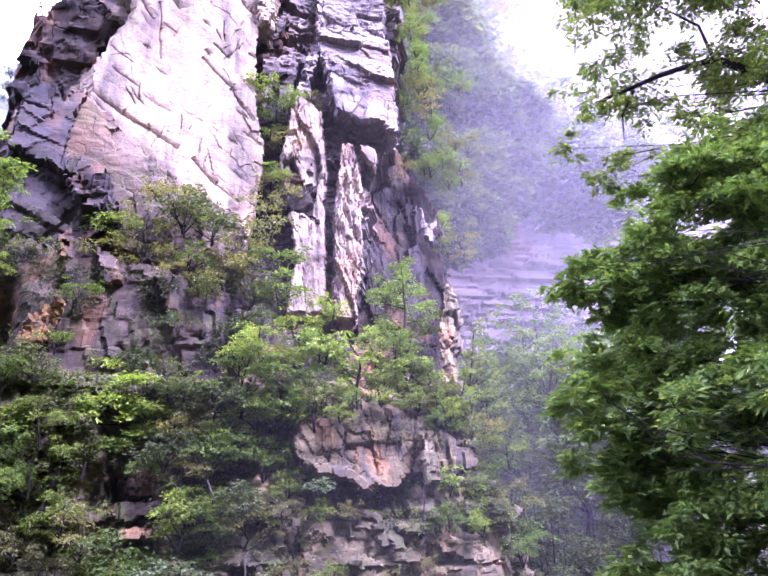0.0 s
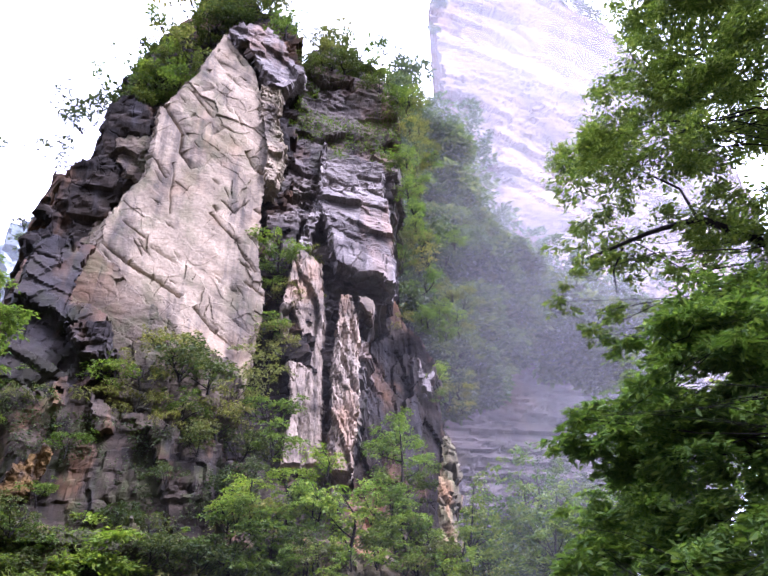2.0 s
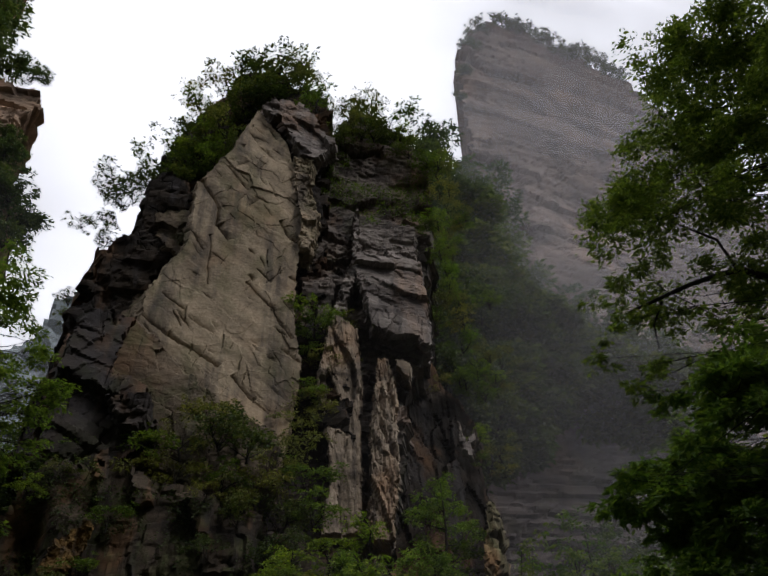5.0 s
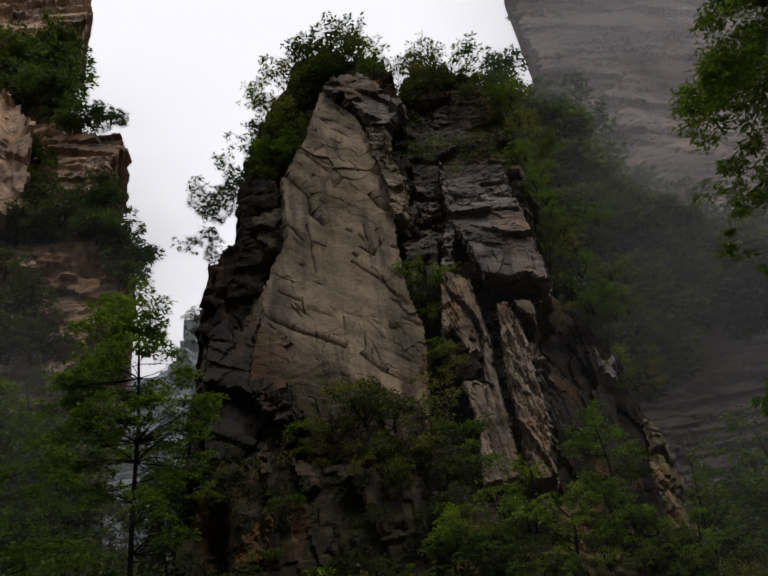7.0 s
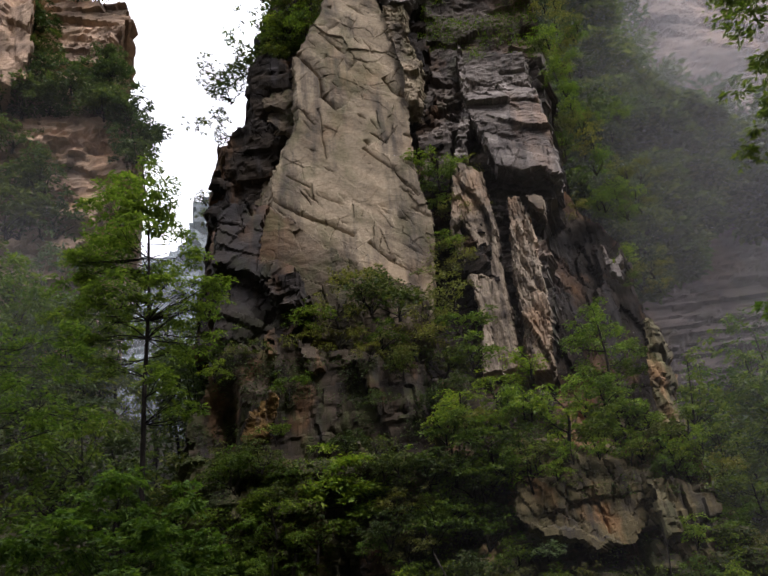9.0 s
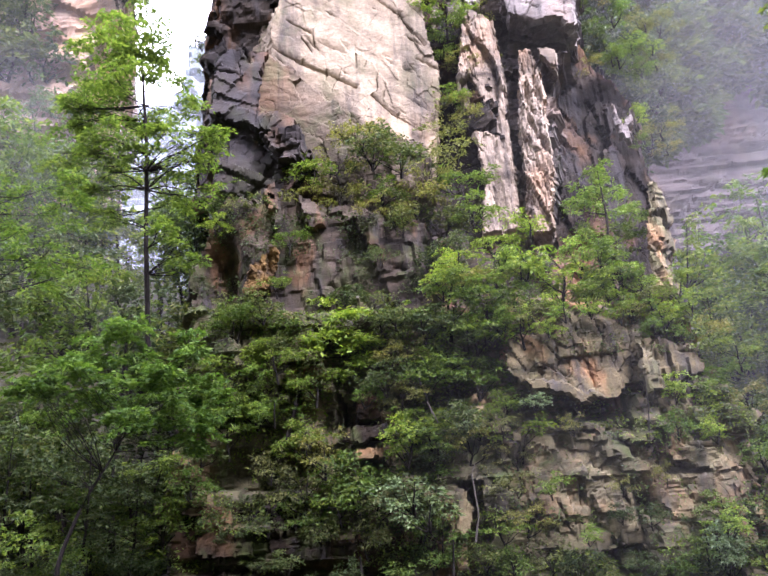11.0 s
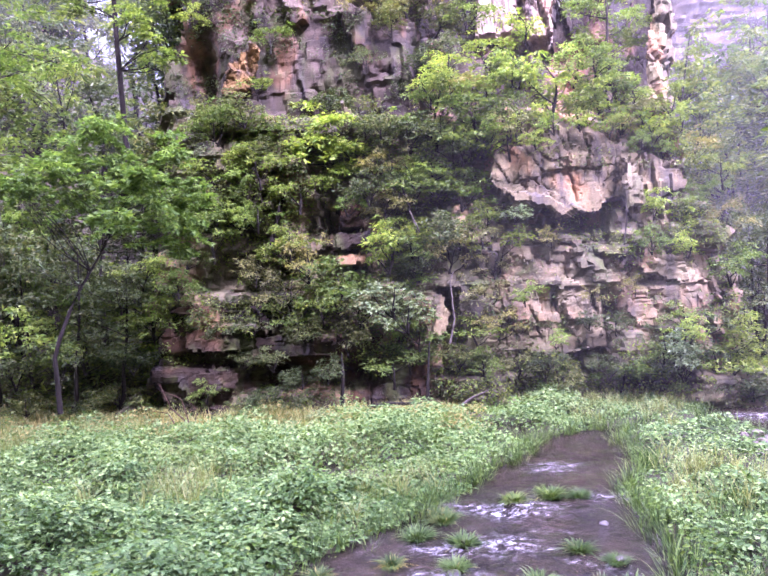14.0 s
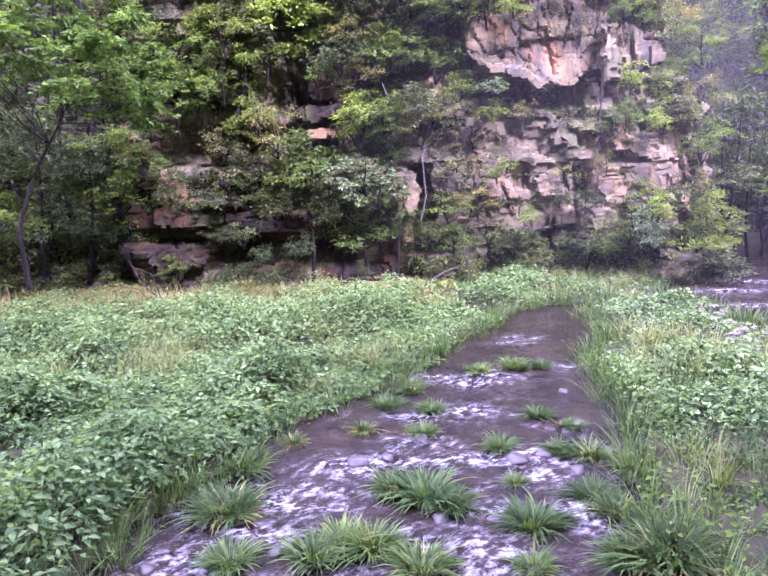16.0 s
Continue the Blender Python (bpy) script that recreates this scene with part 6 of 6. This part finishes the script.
def grass_strip(name, count, mat, seed, test, long=0.45):
    r = np.random.default_rng(seed)
    x, y = r.uniform(-15, 11, count * 6), r.uniform(4, 21, count * 6)
    ok = test(x, y, r)
    x, y = x[ok][:count], y[ok][:count]
    z = land(x, y)
    v, f = joined([blades(r, xx, yy, zz - 0.03, 15, long, 0.013, 0.13, 0.6) for xx, yy, zz in zip(x, y, z)])
    return part(name, mesh_of(name, v, f, mat))


tagged(grass_strip("bank_grass", 1500, BLADE, 94, lambda x, y, r: np.abs(shore(x, y) + 0.02) < 0.2, 0.6), "fringe of arching grass along the water", "grass", kind="stuff")
tagged(grass_strip("bank_grass", 700, BLADE, 99, lambda x, y, r: (shore(x, y) > 0.0) & (x > 2.2) & (x < 6.0) & (y < 11.5), 0.42), "tall arching grass on the stony bank", "grass", kind="stuff")
tagged(grass_strip("meadow_grass", 1100, MEADOW_BLADE, 95, lambda x, y, r: (shore(x, y) > 0.3) & (fbm(x * 0.4, y * 0.4, 3, 96) > 0.05), 0.6), "thin grass among the meadow herbs", "grass", kind="stuff")
tagged(herb_field("yellow_weeds", 4500, (-15, 4.0, 4.5, 20.7), 0.09, BRIGHT_LEAF, 84, 10, 0.42, 0.35), "yellow-green weeds among the meadow herbs", "weeds", kind="stuff")
DRY_STRIP = herb_field("dry_weeds", 3000, (-15, 1.5, 17.2, 20.9), 0.10, DRY_BLADE, 85, 12, 0.34, 0.8)
tagged(DRY_STRIP, "yellowed weeds along the cliff's foot", "weeds", kind="stuff")


def scatter_stones(name, count, seed):
    r = np.random.default_rng(seed)
    ico = bmesh.new()
    bmesh.ops.create_icosphere(ico, subdivisions=1, radius=1)
    sv = np.array([w.co[:] for w in ico.verts])
    sf = np.array([[w.index for w in f.verts] for f in ico.faces])
    ico.free()
    bits = []
    for _ in range(count):
        x, y = r.uniform(4.6, 11), r.uniform(5, 18)
        d = float(shore(np.array([x]), np.array([y]))[0])
        if x < 5.2 + 0.22 * (y - 8) or d < -0.25:
            continue
        s = r.uniform(0.02, 0.09) * (1 if r.uniform() < 0.95 else 2.2)
        w = sv * (1 + 0.25 * r.normal(size=(len(sv), 1))) * np.array([s, s * r.uniform(0.6, 1), s * 0.6])
        bits.append((w + np.array([x, y, float(land(np.array([x]), np.array([y]))[0]) + 0.2 * s]), sf))
    return part(name, mesh_of(name, *joined(bits), PEBBLE))


tagged(scatter_stones("gravel", 2600, 98), "brown river gravel on the bank", "gravel", kind="stuff")
tagged(herb_field("low_weeds", 9000, (3.5, 11.5, 4.5, 20.0), 0.08, BLADE, 83, 8, 0.2), "low weeds and grass on the stony bank", "weeds", kind="stuff")
tagged(grass_strip("dry_grass", 900, DRY_BLADE, 97, lambda x, y, r: (y > 18.2 + r.uniform(-1.2, 1.6, len(x))) & (x < 1.0) & (shore(x, y) > 0.2), 0.5), "yellowed grass strip along the cliff's foot", "grass", kind="stuff")


# ---- stones, snags and dead wood ----
def stone_thing(seed, mat, label):
    r = np.random.default_rng(seed)
    bm = bmesh.new()
    bmesh.ops.create_icosphere(bm, subdivisions=3, radius=1)
    for w in bm.verts:
        q = w.co.copy()
        f = 1 + 0.35 * noise.noise(q * 1.1 + Vector((seed, 0, 0))) + 0.12 * noise.noise(q * 3.1 + Vector((0, seed, 0)))
        w.co = Vector((q.x * f, q.y * f * 0.8, q.z * f * 0.62))
    me = bpy.data.meshes.new("stone")
    bm.to_mesh(me)
    bm.free()
    me.materials.append(mat)
    for poly in me.polygons:
        poly.use_smooth = True
    ob = new("stone", me)
    return tagged(ob, label, "stone", "stream stones")


STONES = [stone_thing(k, STONE, "dark wet stone lying in the stream") for k in (1, 2, 3)]
for k, (x, y, s) in enumerate([(*(-0.60, 8.54), 0.17), (*(0.27, 9.27), 0.12), (*(1.49, 8.45), 0.2), (*(1.86, 8.57), 0.13), (*(2.59, 9.61), 0.12), (*(-0.21, 8.66), 0.1),
                               (*(2.40, 7.59), 0.14), (*(0.39, 7.04), 0.12), (*(-2.61, 6.23), 0.13), (*(0.99, 7.00), 0.11), (*(-1.36, 6.47), 0.1), (*(2.71, 10.98), 0.1),
                               (*(1.57, 11.60), 0.1), (*(2.19, 8.12), 0.12)]):
    put(STONES[k % 3], at_place(x, y, 0.0, 61 * k, 0.85 * s))


def wood_thing(name, paths, mat, label, category):
    """Bare wood: tapered branches given as a radius and its points, each branch a part of its own."""
    base = np.array(paths[0][1][0], dtype=float)
    thing = new(name)
    thing.location = base
    for r0, pts in paths:
        v, f = tube(sky_path(pts, 4 * len(pts)) - base, np.linspace(r0, r0 * 0.35, 4 * len(pts)), 7)
        part("branch", mesh_of("branch", v, f, mat, True), thing)
    return tagged(thing, label, category)


wood_thing("dead_snag", [(0.06, [(0.03, 19.60, 0.01), (0.10, 19.60, 1.16), (0.19, 19.70, 2.26)])], BARK, "dark upright dead trunk at the cliff's foot", "dead tree")
wood_thing("dead_snag", [(0.07, [(-2.40, 19.65, 0.38), (-2.32, 19.66, 1.38), (-2.36, 19.86, 1.93)])], BARK, "dark leaning dead trunk under the overhang", "dead tree")
wood_thing("fallen_log", [(0.09, [(-2.22, 19.27, 0.31), (-1.25, 19.46, 0.49), (-0.13, 19.60, 0.45)])], BARK, "dark fallen log along the meadow's edge", "log")
wood_thing("fallen_log", [(0.06, [(0.70, 19.29, 0.19), (1.27, 19.36, 0.58), (1.77, 19.42, 0.77)])], PALE_BARK, "thin fallen trunk leaning on the bank", "log")
RUST = plain_material("rusty_twigs", (0.04, 0.026, 0.018), (0.09, 0.056, 0.04), 9.0)
wood_thing("dead_branch", [(0.024, [(-6.33, 18.13, 0.39), (-6.79, 18.07, 0.85), (-7.08, 18.06, 1.53)]), (0.017, [(-6.33, 18.13, 0.39), (-6.50, 18.07, 1.11), (-7.00, 17.99, 1.34)]),
                           (0.017, [(-6.61, 17.81, 0.47), (-6.79, 17.85, 0.76), (-7.21, 17.79, 0.85)]), (0.015, [(-6.15, 17.98, 0.42), (-6.09, 18.10, 0.75), (-6.38, 18.11, 1.10)])], RUST, "bare reddish dead branches at the cliff's foot", "branch")
wood_thing("vine", [(0.03, [(-0.07, 20.60, 5.65), (-0.20, 20.70, 6.01), (0.06, 20.50, 5.37), (-0.09, 20.50, 5.10)])], PALE_BARK, "pale bare vine hanging on the cliff", "vine")
wood_thing("vine", [(0.03, [(0.76, 19.39, 2.13), (0.92, 19.48, 2.80), (0.85, 19.68, 3.88), (0.98, 19.88, 4.15)])], PALE_BARK, "pale bare stem standing before the rock", "vine")
wood_thing("vine", [(0.025, [(5.72, 19.58, 4.65), (5.84, 19.65, 5.34), (5.89, 19.84, 5.91)])], BARK, "thin dark stem on the ledge", "vine")
